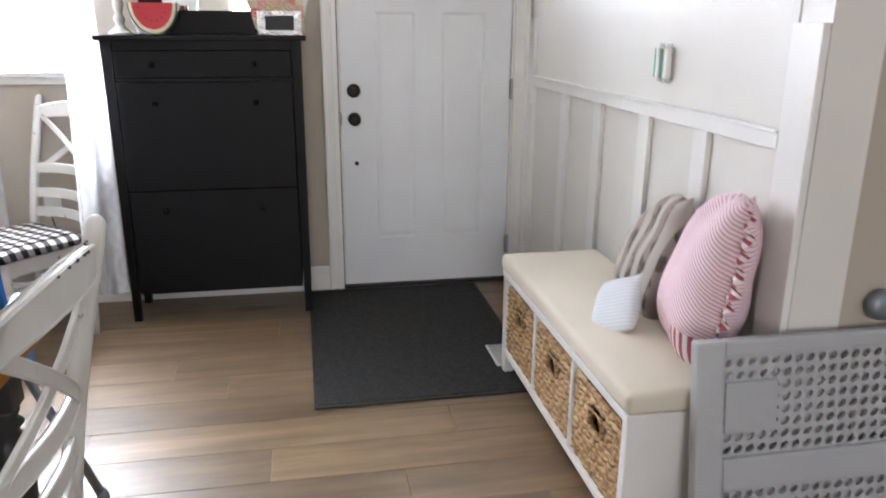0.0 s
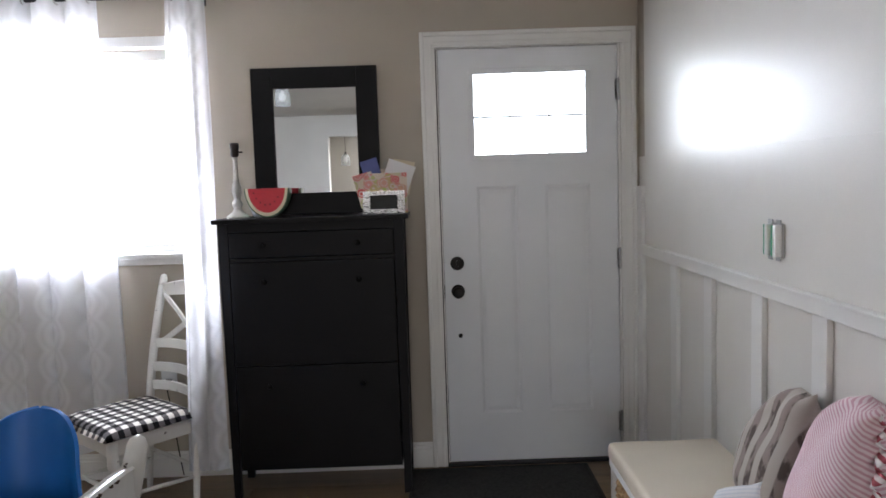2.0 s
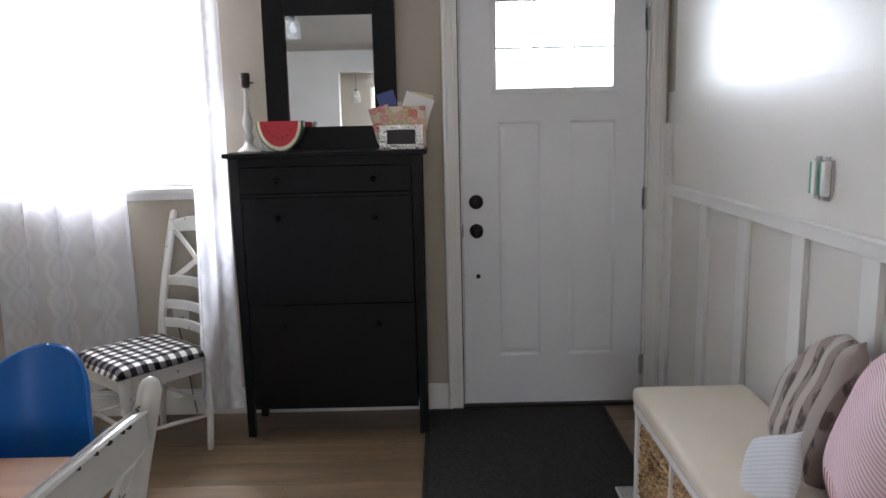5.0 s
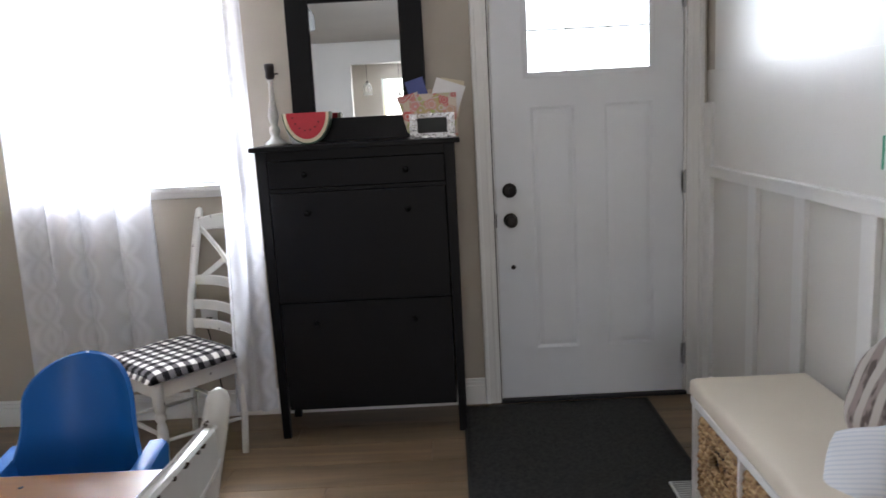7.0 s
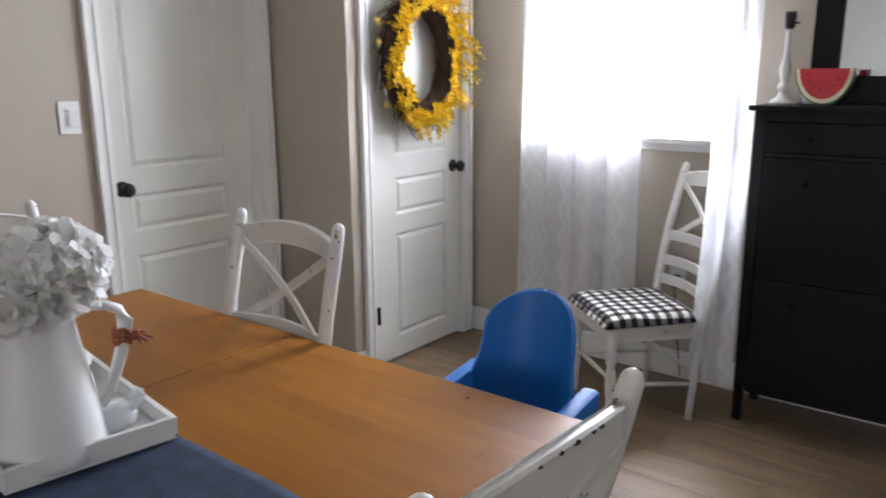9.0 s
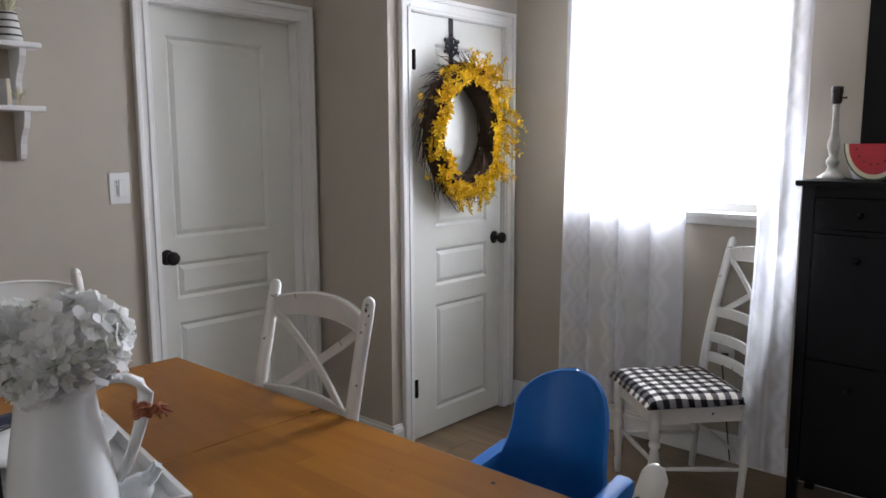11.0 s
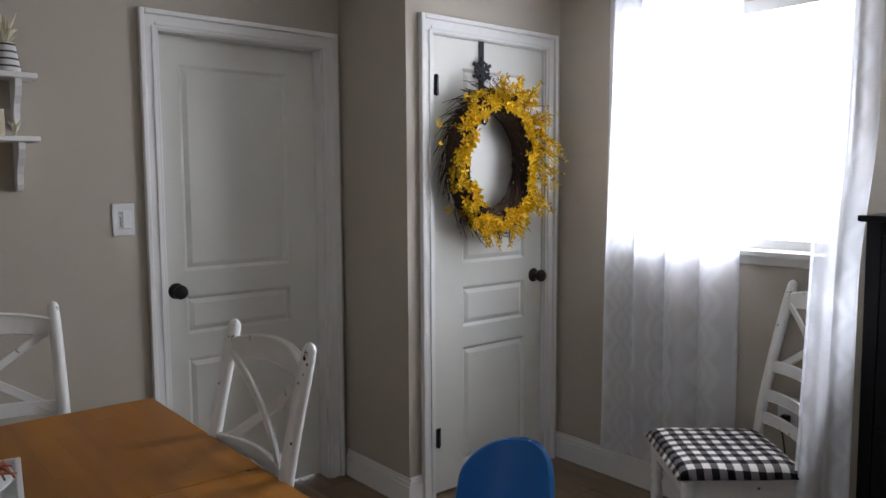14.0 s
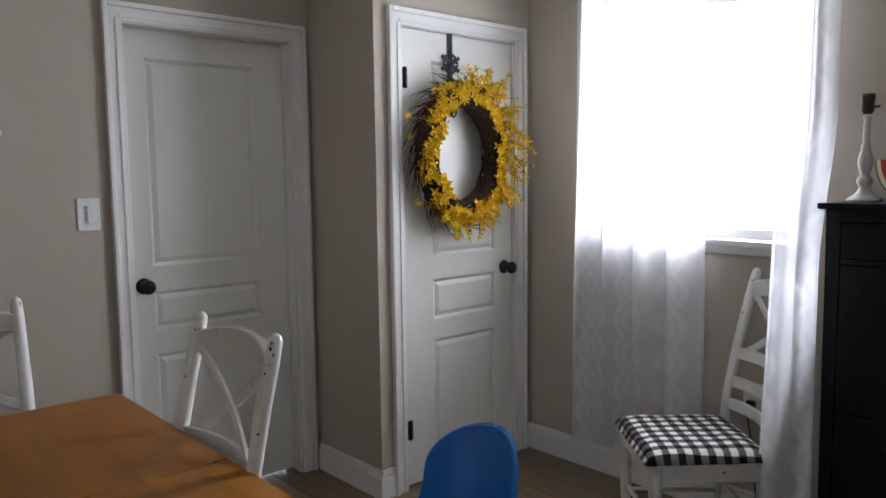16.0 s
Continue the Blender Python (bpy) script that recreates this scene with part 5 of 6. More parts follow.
# runner
bm = bmesh.new()
nx, ny = 60, 16
g = []
for i in range(nx + 1):
    row = []
    for j in range(ny + 1):
        x = -2.02 + 1.32 * i / nx
        y = 1.02 + 0.352 * j / ny + 0.004 * noise.noise((x * 4, j * 0.1, 3)) - 0.018 * (x + 1.14)
        z = TZ + 0.0025 + 0.005 * max(0, noise.noise((x * 9, y * 11, 1.5))) + 0.003 * max(0, noise.noise((x * 22, y * 30, 4)))
        row.append(bm.verts.new((x, y, z)))
    g.append(row)
for i in range(nx):
    for j in range(ny):
        bm.faces.new((g[i][j], g[i + 1][j], g[i + 1][j + 1], g[i][j + 1]))
run = solo("table_runner", bm, "denim", "creased navy cotton runner lying along the table", "table runner", smooth=True, loc=(-1.36, 1.2, TZ))
so = run.modifiers.new("thick", "SOLIDIFY")
so.thickness, so.offset = 0.0018, 1

# tray
TR = TZ + 0.009
tray = thing("tray", (-1.46, 1.20, TR), -4, "white painted wooden tray on the runner", "tray")
tray.matrix_basis = pose(-1.459, 1.26, TR, 0, 0, -9)
tw, td, th = 0.300, 0.148, 0.042
part("bottom", boxes(((-tw, -td, 0), (tw, td, 0.008))), "white_wood", tray)
for s in (-1, 1):
    part("side", boxes(((-tw, s * td - 0.006, 0.008), (tw, s * td + 0.006, th)), bevel=0.002), "white_wood", tray)
    part("end", boxes(((s * (tw - 0.006) - 0.0055, -td + 0.006, 0.008), (s * (tw - 0.006) + 0.0055, td - 0.006, th + 0.0005)), bevel=0.002), "white_wood", tray)
TB = TR + 0.0085

# pitcher
pit = thing("pitcher", (-1.261, 1.18, TB), 67, "white enamel pitcher used as a vase", "pitcher")
bm = bmesh.new()
prof = [(0, 0), (0.098, 0), (0.101, 0.006), (0.099, 0.02), (0.094, 0.06), (0.080, 0.16), (0.069, 0.23), (0.066, 0.255), (0.068, 0.27), (0.078, 0.292), (0.0765, 0.294), (0.065, 0.272), (0.062, 0.255), (0.064, 0.23), (0.075, 0.16), (0.089, 0.06), (0.093, 0.012), (0, 0.010)]
lathe(bm, [(r, z * 0.94) for r, z in prof], 40)
for v in bm.verts:
    if v.co.z > 0.25 and v.co.x < 0:
        k = max(0, -v.co.x / 0.078) ** 3 * (v.co.z - 0.25) / 0.044
        v.co.x -= 0.045 * k
        v.co.y *= 1 - 0.45 * k
        v.co.z += 0.014 * k
part("body", bm, "enamel", pit, "", True)
bm = bmesh.new()
hp = [(0.064, 0, 0.272), (0.085, 0, 0.285), (0.112, 0, 0.284), (0.134, 0, 0.270), (0.142, 0, 0.245), (0.139, 0, 0.22), (0.130, 0, 0.18), (0.117, 0, 0.135), (0.103, 0, 0.095), (0.092, 0, 0.075)]
hp = [(0.064 + (x - 0.064) * (1.08 if z > 0.1 else 1.0 + 0.08 * (z - 0.075) / 0.03), y, z * 0.93) for x, y, z in hp]
tube(bm, hp, [0.011, 0.0125, 0.014, 0.0145, 0.0145, 0.013, 0.012, 0.011, 0.010, 0.009], 12, 0.7)
hd = part("handle", bm, "enamel", pit, "", True)
bm = bmesh.new()
rnd = random.Random(5)
for k in range(5):
    tube(bm, [(0.158 + 0.015 * math.cos(a), 0.011 * math.sin(a), 0.188 + 0.006 * k + 0.004 * math.sin(3 * a)) for a in [2 * math.pi * q / 14 for q in range(15)]], 0.003, 5)
for k in range(9):
    a = rnd.uniform(-0.5, 0.5)
    e = rnd.uniform(0.015, 0.04)
    tube(bm, [(0.171, 0.004 * k - 0.016, 0.196), (0.171 + e * 0.6, a * 0.02 + 0.003, 0.198 + rnd.uniform(-0.012, 0.008)), (0.171 + e, a * 0.06, 0.196 + rnd.uniform(-0.03, 0.004))], [0.003, 0.0032, 0.0018], 5)
bmesh.ops.translate(bm, verts=bm.verts, vec=(-0.017, 0, 0))
tagged(part("raffia_tie", bm, "rust_ribbon", hd, "rust brown raffia tied round the handle", True), kind="stuff")

# silk hydrangeas
bq = thing("bouquet", (-1.261, 1.18, TB + 0.045), 0, "white silk hydrangea heads with a few green leaves", "flowers")
rnd = random.Random(11)
heads = [((0.030, 0.034, 0.300), 0.082), ((-0.066, -0.052, 0.290), 0.072), ((-0.148, -0.060, 0.292), 0.062), ((-0.03, 0.06, 0.292), 0.066), ((0.040, -0.035, 0.262), 0.050)]
for (cx, cy, cz), r in heads:
    bm = bmesh.new()
    n = 190
    for k in range(n):
        z = 1 - 2 * (k + 0.5) / n
        a = k * 2.39996
        q = math.sqrt(1 - z * z)
        d = Vector((q * math.cos(a), q * math.sin(a), z))
        if d.z < -0.75:
            continue
        rr = r * (0.80 + 0.22 * rnd.random())
        rot = d.to_track_quat("Z", "Y").to_matrix().to_4x4()
        m = Matrix.Translation(Vector((cx, cy, cz)) + d * rr) @ rot @ pose(0, 0, 0, rnd.uniform(-26, 26), rnd.uniform(-26, 26), rnd.uniform(0, 90))
        s = rnd.uniform(0.022, 0.032)
        for p in range(4):
            pm = m @ pose(0, 0, 0, 0, 0, 90 * p)
            pts = [(0, 0, 0), (s * 0.45, -s * 0.42, s * 0.10), (s * 0.98, -s * 0.30, s * 0.28), (s * 1.08, 0, s * 0.20), (s * 0.98, s * 0.30, s * 0.30), (s * 0.45, s * 0.42, s * 0.12)]
            bm.faces.new([bm.verts.new(pm @ Vector(q)) for q in pts])
    part("flower_head", bm, "hydrangea", bq, "", True)
bm = bmesh.new()
for k in range(15):
    a = rnd.uniform(0, 6.28)
    m = pose(0.075 * math.cos(a), 0.075 * math.sin(a), 0.245 + rnd.uniform(-0.01, 0.05), rnd.uniform(-30, 30), rnd.uniform(-35, 10), math.degrees(a))
    bm.faces.new([bm.verts.new(m @ Vector(q)) for q in ((0, 0, 0), (0.018, -0.014, 0.004), (0.036, -0.01, 0.003), (0.050, 0, 0.0), (0.036, 0.01, 0.003), (0.018, 0.014, 0.004))])
for k, ((cx, cy, cz), r) in enumerate(heads):
    tube(bm, [(cx * 0.2, cy * 0.2, -0.04), (cx * 0.4, cy * 0.4, 0.16), (cx, cy, cz - r * 0.5)], 0.003, 5)
part("leaves", bm, "leaf", bq, "green leaves and stems")

# porcelain bird and egg in the tray
bird = thing("bird_figurine", (-1.236, 1.290, TB), 68, "small pale porcelain bird dish", "figurine")
bm = bmesh.new()
bmesh.ops.create_uvsphere(bm, u_segments=20, v_segments=12, radius=0.036, matrix=pose(0, 0, 0.034, 0, -6, 0) @ Matrix.Diagonal((1.25, 0.95, 0.85, 1)))
part("body", bm, "porcelain", bird, "", True)
bm = bmesh.new()
bmesh.ops.create_uvsphere(bm, u_segments=14, v_segments=10, radius=0.020, matrix=Matrix.Translation((-0.032, 0, 0.054)))
lathe(bm, [(0.005, 0), (0.003, 0.006), (0, 0.012)], 8, pose(-0.050, 0, 0.054, 0, -90, 0))
part("head", bm, "porcelain", bird, "", True)
bm = bmesh.new()
plank_bar(bm, [(0.015, 0, 0.042), (0.042, 0, 0.060), (0.054, 0, 0.078)], [0.050, 0.036, 0.032], 0.018, (0, 1, 0))
part("tail", bm, "porcelain", bird)
bm = bmesh.new()
bmesh.ops.create_uvsphere(bm, u_segments=18, v_segments=12, radius=0.02, matrix=Matrix.Translation((-1.300, 1.338, TB + 0.018)) @ Matrix.Diagonal((1.3, 1, 0.9, 1)))
solo("egg_figurine", bm, "porcelain", "pale blue-white porcelain egg in the tray", "figurine", smooth=True, loc=(-1.300, 1.338, TB))
# bowl and plate with iron easel
bm = bmesh.new()
lathe(bm, [(0, 0), (0.060, 0), (0.064, 0.004), (0.085, 0.020), (0.110, 0.036), (0.150, 0.048), (0.149, 0.051), (0.108, 0.041), (0.080, 0.027), (0.05, 0.010), (0, 0.009)], 40, Matrix.Translation((-1.60, 1.272, TB)))
solo("bowl", bm, "enamel", "wide shallow white enamel bowl in the tray", "bowl", smooth=True, loc=(-1.60, 1.272, TB))
ease = thing("plate_stand", (-1.424, 1.135, TB), 25, "black wrought iron plate stand in the tray", "plate stand")
for s in (-1, 1):
    bm = bmesh.new()
    tube(bm, [(0.044, s * 0.045, 0.004), (0.042, s * 0.045, 0.06), (0.038, s * 0.045, 0.16), (0.034, s * 0.042, 0.215), (0.02, s * 0.03, 0.222)], 0.004, 6)
    part("upright", bm, "iron", ease, "", True)
    bm = bmesh.new()
    tube(bm, [(0.042, s * 0.045, 0.060), (0.0, s * 0.045, 0.070), (-0.03, s * 0.045, 0.058), (-0.045, s * 0.045, 0.004)], 0.004, 6)
    part("foot", bm, "iron", ease, "", True)
bm = bmesh.new()
tube(bm, [(0.037, -0.045, 0.17), (0.037, 0.045, 0.17)], 0.004, 6)
part("crossbar", bm, "iron", ease)

# ---- wreath on the closet door ----
wr = thing("wreath", (CLOSET + 0.058, 3.440, 1.480), 0, "oval twig wreath with yellow forsythia blossoms", "wreath")
rnd = random.Random(3)
RY, RZ, TUBE, DEEP = 0.198, 0.252, 0.054, 0.050


def on_ring(a, r, h):
    """A point of the oval ring: r outwards from its middle line, h towards the room."""
    return Vector((h, (RY + r) * math.cos(a), (RZ + r) * math.sin(a)))


bm = bmesh.new()
for k in range(1150):
    a0 = rnd.uniform(0, 2 * math.pi)
    span = rnd.uniform(0.5, 1.1)
    th = rnd.uniform(0, 2 * math.pi)
    rr = rnd.uniform(0.45, 1.0)
    pts = []
    upper_left = 1.5 < (a0 + span) % 6.283 < 3.7
    flare = rnd.random() < (0.6 if upper_left else 0.22)
    out = rnd.uniform(0.03, 0.10) if flare else 0
    for j in range(6):
        u = j / 5
        t2 = th + 1.2 * u
        pts.append(on_ring(a0 + span * u, TUBE * rr * math.cos(t2) + out * u * u, DEEP * rr * math.sin(t2)))
    tube(bm, pts, [0.0027, 0.0026, 0.0024, 0.0020, 0.0016, 0.0009], 4)
tagged(part("twig_ring", bm, "stem", wr, "woven dark twig ring"), kind="stuff")


def blossom(bm, p, d, s):
    """Four strap petals, each folded along its middle."""
    m = Matrix.Translation(p) @ d.to_track_quat("Z", "Y").to_matrix().to_4x4() @ pose(0, 0, 0, 0, 0, rnd.uniform(0, 90))
    for q in range(4):
        pm = m @ pose(0, 0, 0, 0, 0, 90 * q + rnd.uniform(-12, 12))
        w = s * rnd.uniform(0.22, 0.32)
        lift = s * rnd.uniform(0.0, 0.75)
        v = [bm.verts.new(pm @ Vector(c)) for c in ((0, 0, 0), (s * 0.5, -w, lift * 0.35 + w * 0.4), (s * 0.95, -w * 0.5, lift + w * 0.2), (s * 1.12, 0, lift * 1.05), (s * 0.95, w * 0.5, lift + w * 0.2), (s * 0.5, w, lift * 0.35 + w * 0.4), (s * 0.55, 0, lift * 0.4))]
        bm.faces.new((v[0], v[1], v[2], v[3], v[6]))
        bm.faces.new((v[0], v[6], v[3], v[4], v[5]))


flowers, sprigs = bmesh.new(), bmesh.new()


def spray(p, d, ln, droop, first=0.35, chance=0.8):
    """A thin arching twig with blossoms towards its tip."""
    pts = [p + d * (ln * u) + Vector((0.012 * u, 0, -droop * u * u)) for u in (0, 0.25, 0.5, 0.75, 1)]
    for q in pts:
        q.x = max(q.x, -0.07)
    tube(sprigs, pts, [0.0019, 0.0017, 0.0015, 0.0012, 0.0009], 4)
    for u in (0.2, 0.4, 0.55, 0.7, 0.85, 1.0):
        if u >= first and rnd.random() < chance:
            k = min(3, int(u * 4))
            q = pts[k].lerp(pts[k + 1], u * 4 - k) + Vector((rnd.uniform(0, 0.008), rnd.uniform(-0.008, 0.008), rnd.uniform(-0.008, 0.008)))
            blossom(flowers, q, Vector((rnd.uniform(0.2, 1), rnd.uniform(-0.8, 0.8), rnd.uniform(-0.8, 0.8))).normalized(), rnd.uniform(0.013, 0.021))


# clusters on the front of the ring, leaving the inside and the outer side bare
for k in range(120):
    a = 2 * math.pi * (k + rnd.random()) / 120
    left = math.cos(a) < -0.2
    th0 = rnd.uniform(0.35, 2.0) if left else rnd.uniform(0.3, 1.75)
    for j in range(rnd.choice((4, 5, 6, 6))):
        th = th0 + rnd.uniform(-0.25, 0.25)
        rr = rnd.uniform(1.0, 1.35)
        p = on_ring(a + rnd.uniform(-0.09, 0.09), TUBE * rr * math.cos(th) * 0.9, DEEP * rr * math.sin(th))
        d = Vector((math.sin(th) + 0.2, math.cos(th) * math.cos(a), math.cos(th) * math.sin(a))) + Vector((rnd.uniform(-.7, .7), rnd.uniform(-.7, .7), rnd.uniform(-.7, .7)))
        blossom(flowers, p, d.normalized(), rnd.uniform(0.015, 0.025))
# sprays reaching out, most of them up and to the window side
for k in range(105):
    a = rnd.choice((rnd.uniform(0.2, 1.5), rnd.uniform(0.2, 1.5), rnd.uniform(0.3, 1.2), rnd.uniform(-0.9, 0.3), rnd.uniform(-0.9, 0.3), rnd.uniform(-2.2, -1.0)))
    p = on_ring(a, 0.035, rnd.uniform(0.0, 0.06))
    tang = Vector((0, -math.sin(a), math.cos(a))) * rnd.choice((-1, -1, 1))
    rad = Vector((0.1, math.cos(a), math.sin(a)))
    d = (tang * rnd.uniform(0.2, 1.0) + rad * rnd.uniform(0.35, 0.9) + Vector((rnd.uniform(-0.1, 0.5), 0, 0))).normalized()
    spray(p, d, rnd.uniform(0.05, 0.17) * (0.55 if math.sin(a) < -0.5 else 1.0), 0.025)
for a, ln in ((2.75, 0.13), (2.95, 0.10), (3.75, 0.10), (2.2, 0.07)):
    spray(on_ring(a, 0.045, 0.01), Vector((0.15, math.cos(a), math.sin(a) * 0.5 + 0.1)).normalized(), ln, 0.01, 0.8, 1.0)
# bare tips below
for k in range(70):
    a = rnd.uniform(-2.7, -0.8)
    p = on_ring(a, 0.045, rnd.uniform(-0.03, 0.03))
    d = Vector((rnd.uniform(-0.1, 0.3), rnd.uniform(-0.7, 0.7), -1)).normalized()
    ln = rnd.uniform(0.02, 0.09)
    pts = [p + d * ln * u for u in (0, 0.5, 1)]
    for q in pts:
        q.x = max(q.x, -0.07)
    tube(sprigs, pts, [0.0016, 0.0013, 0.0008], 4)
tagged(part("forsythia", flowers, "forsythia", wr, "yellow forsythia blossoms"), kind="stuff")
tagged(part("loose_twig", sprigs, "stem", wr, "thin loose twigs"), kind="stuff")

hg = thing("wreath_hanger", (CLOSET, 3.44, 1.99), 0, "dark metal over-door hanger with a snowflake", "hanger")
part("strap", boxes(((-0.011, -0.016, 0.019), (-0.0095, 0.016, 0.0235)), ((-0.0115, -0.016, -0.34), (-0.0095, 0.016, 0.019)), bevel=0.0004), "iron", hg)
bm = bmesh.new()
for k in range(6):
    box(bm, (-0.003, -0.007, 0.0), (0.003, 0.009, 0.06), 0.001, pose(0, 0, -0.108, 60 * k, 0, 0))
    for s in (-1, 1):
        box(bm, (-0.003, -0.004, 0.0), (0.003, 0.006, 0.024), 0.001, pose(0, 0, -0.108, 60 * k, 0, 0) @ pose(0, 0, 0.026, 50 * s, 0, 0))
bmesh.ops.translate(bm, verts=bm.verts, vec=(-0.005, 0, 0))
part("snowflake", bm, "iron", hg, "dark metal snowflake")
bm = bmesh.new()
tube(bm, [(-0.009, 0, -0.33), (0.012, 0, -0.345), (0.03, 0, -0.33), (0.032, 0, -0.31)], 0.004, 6)
part("hook", bm, "iron", hg)

# ---- wall shelves ----


def wall_shelf(z):
    t = thing("wall_shelf", (WEST, 1.735, z), 0, "small white wooden wall shelf on curved brackets", "shelf", "wall shelves")
    t["group"], t["category"] = "wall shelves", "shelf"
    part("board", boxes(((0.001, -0.62, -0.018), (0.125, 0, 0)), bevel=0.004), "white_wood", t)
    for y in (-0.055, -0.56):
        bm = bmesh.new()
        prof = [(0.001, -0.0185), (0.105, -0.0185), (0.103, -0.045), (0.088, -0.075), (0.064, -0.10), (0.05, -0.13), (0.046, -0.165), (0.036, -0.182), (0.001, -0.188)]
        a = [bm.verts.new((x, y - 0.010, zz)) for x, zz in prof]
        b = [bm.verts.new((x, y + 0.010, zz)) for x, zz in prof]
        bm.faces.new(a)
        bm.faces.new(b[::-1])
        for k in range(len(prof)):
            bm.faces.new((a[k], a[(k + 1) % len(prof)], b[(k + 1) % len(prof)], b[k]))
        part("bracket", bm, "white_wood", t, "white scrolled bracket")
    return t


wall_shelf(1.768)
wall_shelf(1.556)
pot = thing("plant_pot", (-2.725, 1.652, 1.7685), 0, "black and white ringed pot with a dry plant", "pot")
bm = bmesh.new()
lathe(bm, [(0, 0), (0.042, 0), (0.044, 0.01), (0.036, 0.06), (0.031, 0.095), (0.027, 0.10), (0, 0.09)], 24)
part("pot", bm, "ring_stripe", pot, "", True)
bm = bmesh.new()
rnd = random.Random(8)
for k in range(40):
    a, e = rnd.uniform(0, 6.28), rnd.uniform(0.2, 1.1)
    d = Vector((math.cos(a) * e, math.sin(a) * e, 1)).normalized()
    ln = rnd.uniform(0.06, 0.13)
    tube(bm, [(0, 0, 0.085), tuple(d * ln * 0.6 + Vector((0, 0, 0.09))), tuple(d * ln + Vector((0, 0, 0.085 - 0.02 * e)))], [0.003, 0.0045, 0.001], 4, 0.4)
part("foliage", bm, "rind_pale", pot, "dry straw-coloured stems")
bk = thing("small_book", (-2.72, 1.615, 1.5565), 8, "small pale book standing on the shelf", "book")
part("cover", boxes(((-0.05, -0.008, 0), (0.05, 0.008, 0.085)), bevel=0.001), "paper_white", bk)
part("pages", boxes(((-0.047, -0.006, 0.003), (0.052, 0.006, 0.082))), "paper_cream", bk)
sp = thing("straw_star", (-2.71, 1.665, 1.5565), 15, "small dried straw sprig on the shelf", "dried sprig")
bm = bmesh.new()
for k in range(9):
    a = -70 + 17 * k
    tube(bm, [(0, 0, 0.0), (0.02 * math.sin(radians(a)), 0.004 * math.cos(k), 0.035), (0.06 * math.sin(radians(a)), 0.01 * math.cos(k * 2), 0.03 + 0.035 * math.cos(radians(a)))], [0.003, 0.004, 0.001], 4)
part("stems", bm, "rind_pale", sp)

# light switch and socket
ls = thing("light_switch", (WEST, 2.03, 1.256), 0, "white rocker light switch with a narrow dimmer slider", "light switch")
part("plate", boxes(((0, -0.040, -0.061), (0.006, 0.040, 0.061)), bevel=0.002), "plastic_white", ls)
part("insert", boxes(((0.006, -0.020, -0.036), (0.0075, 0.026, 0.036)), bevel=0.0006), "plastic_white", ls)
part("rocker", boxes(((0.0075, -0.006, -0.033), (0.0125, 0.024, 0.033)), bevel=0.0015), "plastic_white", ls, "wide white rocker")
part("slider_slot", boxes(((0.0075, -0.015, -0.028), (0.0079, -0.011, 0.028))), "tube", ls, "narrow grey dimmer slot")
part("slider", boxes(((0.0075, -0.0175, 0.012), (0.0115, -0.0085, 0.020)), bevel=0.001), "plastic_white", ls)
ol = thing("wall_outlet", (-1.118, NORTH, 0.505), 0, "white wall outlet with a dark plug and cord", "outlet")
part("plate", boxes(((-0.038, -0.006, -0.06), (0.038, 0, 0.06)), bevel=0.002), "plastic_white", ol)
part("socket", boxes(((-0.017, -0.008, 0.008), (0.017, -0.006, 0.042)), bevel=0.001), "plastic_white", ol)
pg = part("plug", boxes(((-0.015, -0.034, -0.04), (0.015, -0.006, -0.008)), bevel=0.004), "rubber", ol, "dark plug")
bm = bmesh.new()
tube(bm, [(0, -0.034, -0.026), (0.006, -0.06, -0.05), (0.02, -0.05, -0.16), (0.03, -0.03, -0.34), (0.05, -0.03, -0.49)], 0.003, 6)
part("cord", bm, "rubber", pg)

# ---- lamps seen in the mirror ----


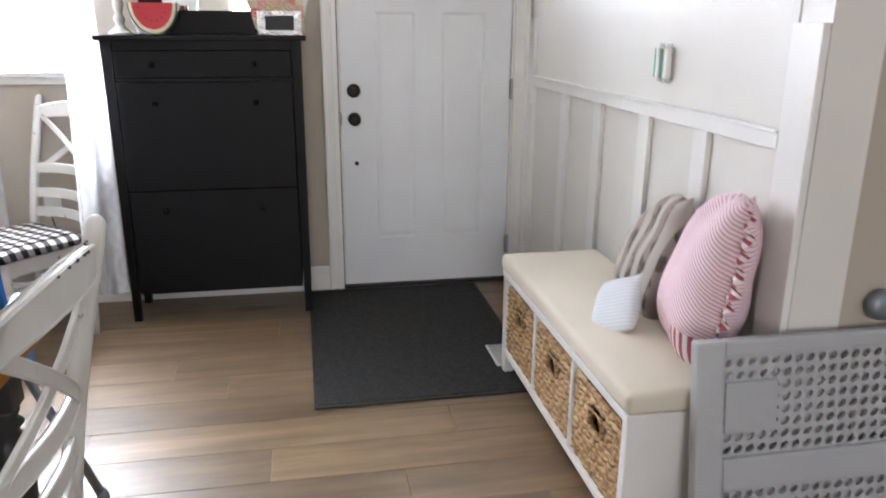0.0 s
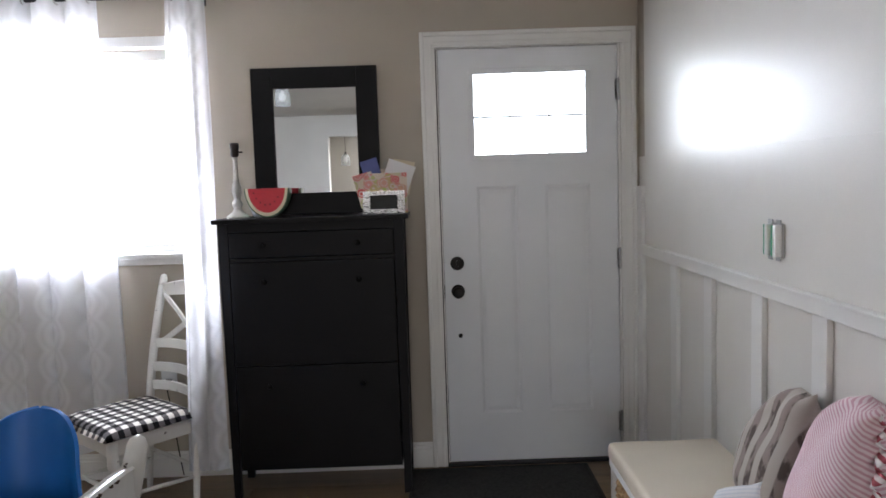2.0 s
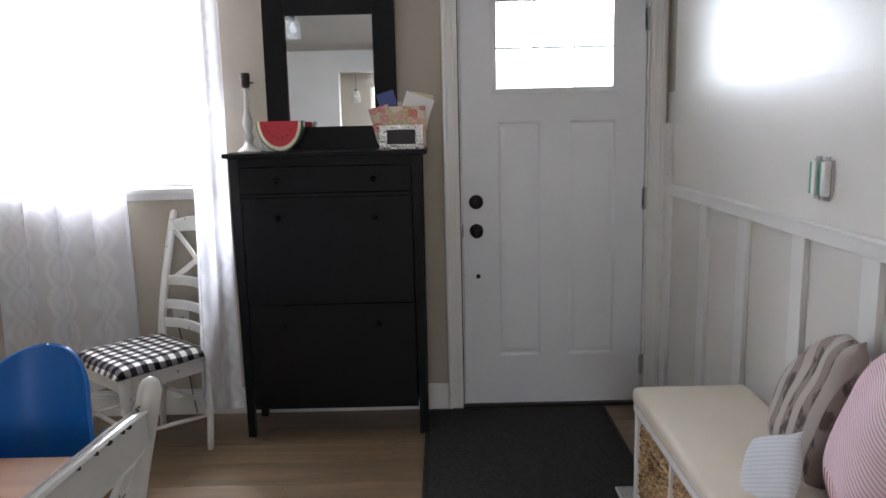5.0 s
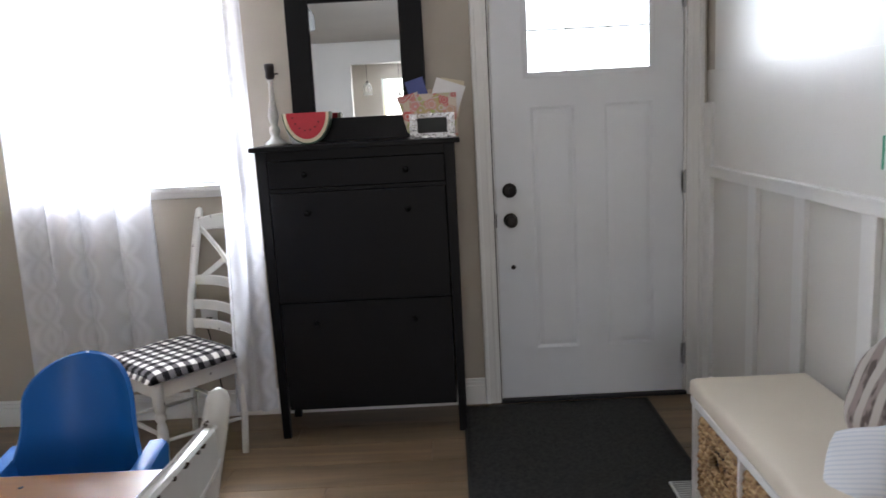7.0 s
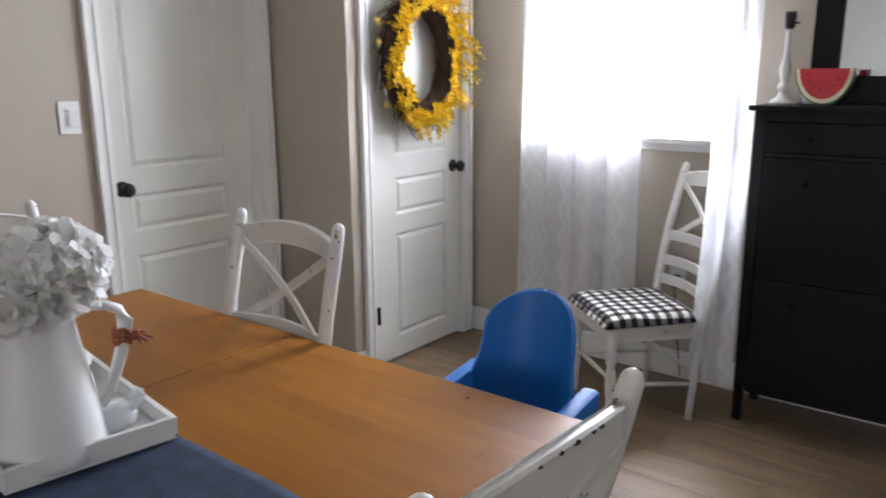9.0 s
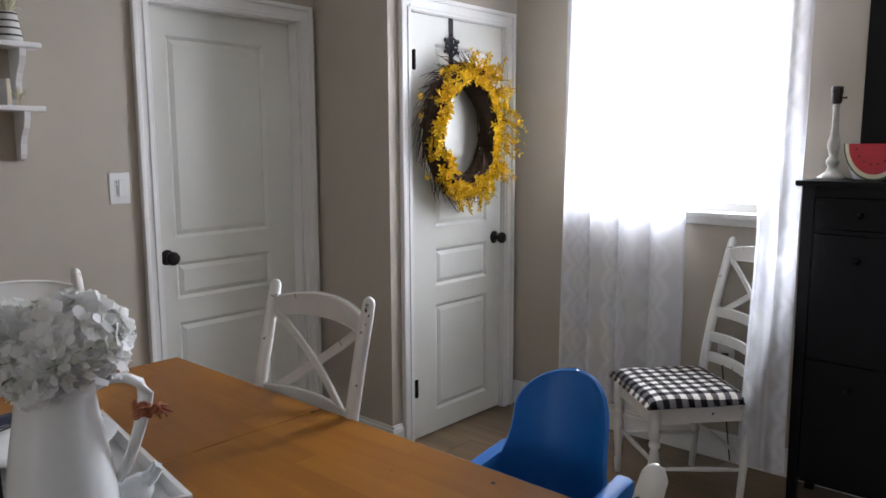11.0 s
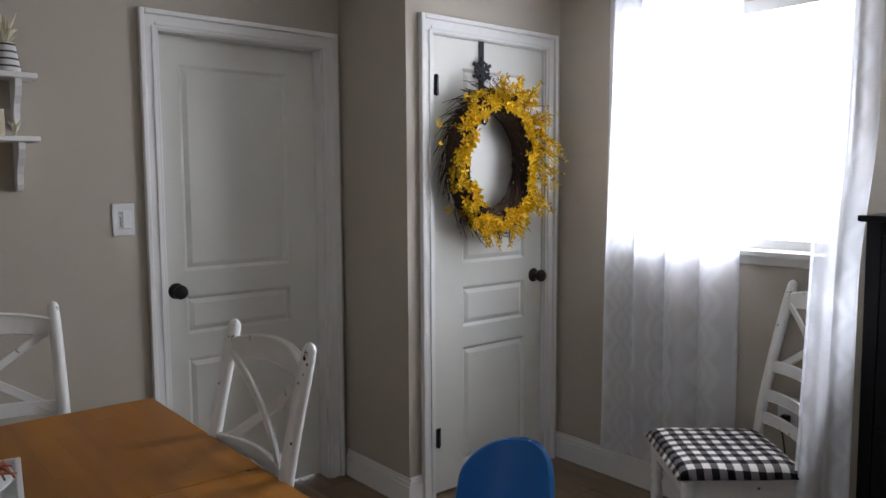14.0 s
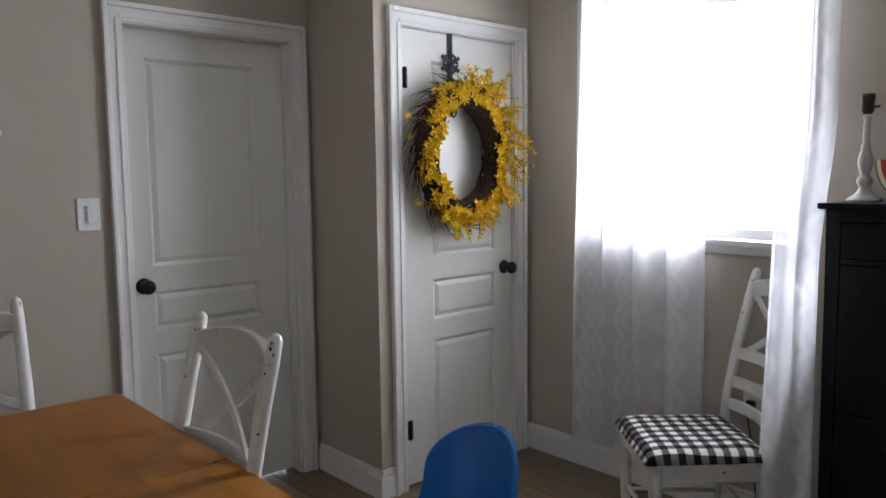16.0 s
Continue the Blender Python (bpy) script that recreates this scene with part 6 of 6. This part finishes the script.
def pendant(name, x, y, drop, label):
    t = thing(name, (x, y, CEIL), 0, label, "pendant lamp", "pendant lamps")
    t["group"], t["category"] = "pendant lamps", "pendant lamp"
    bm = bmesh.new()
    lathe(bm, [(0, -0.02), (0.05, -0.02), (0.05, -0.004), (0.045, 0), (0, 0)], 20)
    part("canopy", bm, "bronze", t)
    bm = bmesh.new()
    tube(bm, [(0, 0, -0.02), (0, 0, -drop)], 0.003, 6)
    part("cord", bm, "rubber", t)
    bm = bmesh.new()
    lathe(bm, [(0, -drop - 0.06), (0.019, -drop - 0.06), (0.022, -drop - 0.02), (0.012, -drop), (0, -drop)], 16)
    part("socket", bm, "bronze", t)
    bm = bmesh.new()
    lathe(bm, [(0.012, -drop - 0.06), (0.016, -drop - 0.08), (0.03, -drop - 0.11), (0.028, -drop - 0.135), (0.012, -drop - 0.15), (0, -drop - 0.152)], 18)
    part("bulb", bm, "bulb", t, "unlit frosted bulb", True)
    bm = bmesh.new()
    lathe(bm, [(0.03, -drop - 0.03), (0.058, -drop - 0.06), (0.066, -drop - 0.12), (0.066, -drop - 0.19), (0.064, -drop - 0.19), (0.064, -drop - 0.12), (0.056, -drop - 0.062), (0.03, -drop - 0.034)], 24)
    part("shade", bm, "jar", t, "clear glass jar shade", True)
    return t


pendant("pendant_lamp", -1.02, 1.15, 0.08, "clear glass jar pendant over the dining table")
pendant("pendant_lamp", -1.30, 1.15, 0.08, "clear glass jar pendant over the dining table")
pendant("pendant_lamp", -1.02, -3.3, 0.36, "clear glass pendant in the kitchen")
pendant("pendant_lamp", -0.62, -4.0, 0.48, "clear glass pendant in the kitchen")
kc = thing("kitchen_counter", (-1.9, -4.4, 0), 0, "white kitchen base cabinet against the far wall", "kitchen cabinet")
part("body", boxes(((-0.85, -0.34, 0.1), (0.85, 0.25, 0.87)), bevel=0.003), "white_wood", kc)
part("worktop", boxes(((-0.87, -0.345, 0.8705), (0.87, 0.28, 0.905)), bevel=0.004), "plastic_grey", kc)

# ---- floor planks ----
rnd = random.Random(21)
PW, PL = 0.19, 1.22
plank_mesh = {}
floor_ob = bpy.data.objects["floor"]
def plank_data(length):
    key = round(length, 3)
    if key not in plank_mesh:
        bm = bmesh.new()
        box(bm, (0, 0.0006, -0.012), (key - 0.0012, PW - 0.0006, 0.0))
        top = [e for e in bm.edges if all(v.co.z > -0.001 for v in e.verts)]
        bmesh.ops.bevel(bm, geom=top, offset=0.0012, segments=1, affect="EDGES")
        me = bpy.data.meshes.new("plank")
        bm.to_mesh(me)
        bm.free()
        me.materials.append(M["floor"])
        plank_mesh[key] = me
    return plank_mesh[key]
y, row = -4.99, 0
while y < 4.1:
    x = -2.92 - (0.0, 0.41, 0.82, 0.2, 0.61, 1.0)[row % 6]
    while x < 2.95:
        a = max(x, -2.92)
        east = 1.3 if y > 1.78 else 2.95
        length = round(min(x + PL, east) - a, 2)
        if length > 0.02:
            ob = new("plank", plank_data(length))
            ob.location = (a, y, 0)
            ob.parent = floor_ob
        x += PL
    y += PW
    row += 1
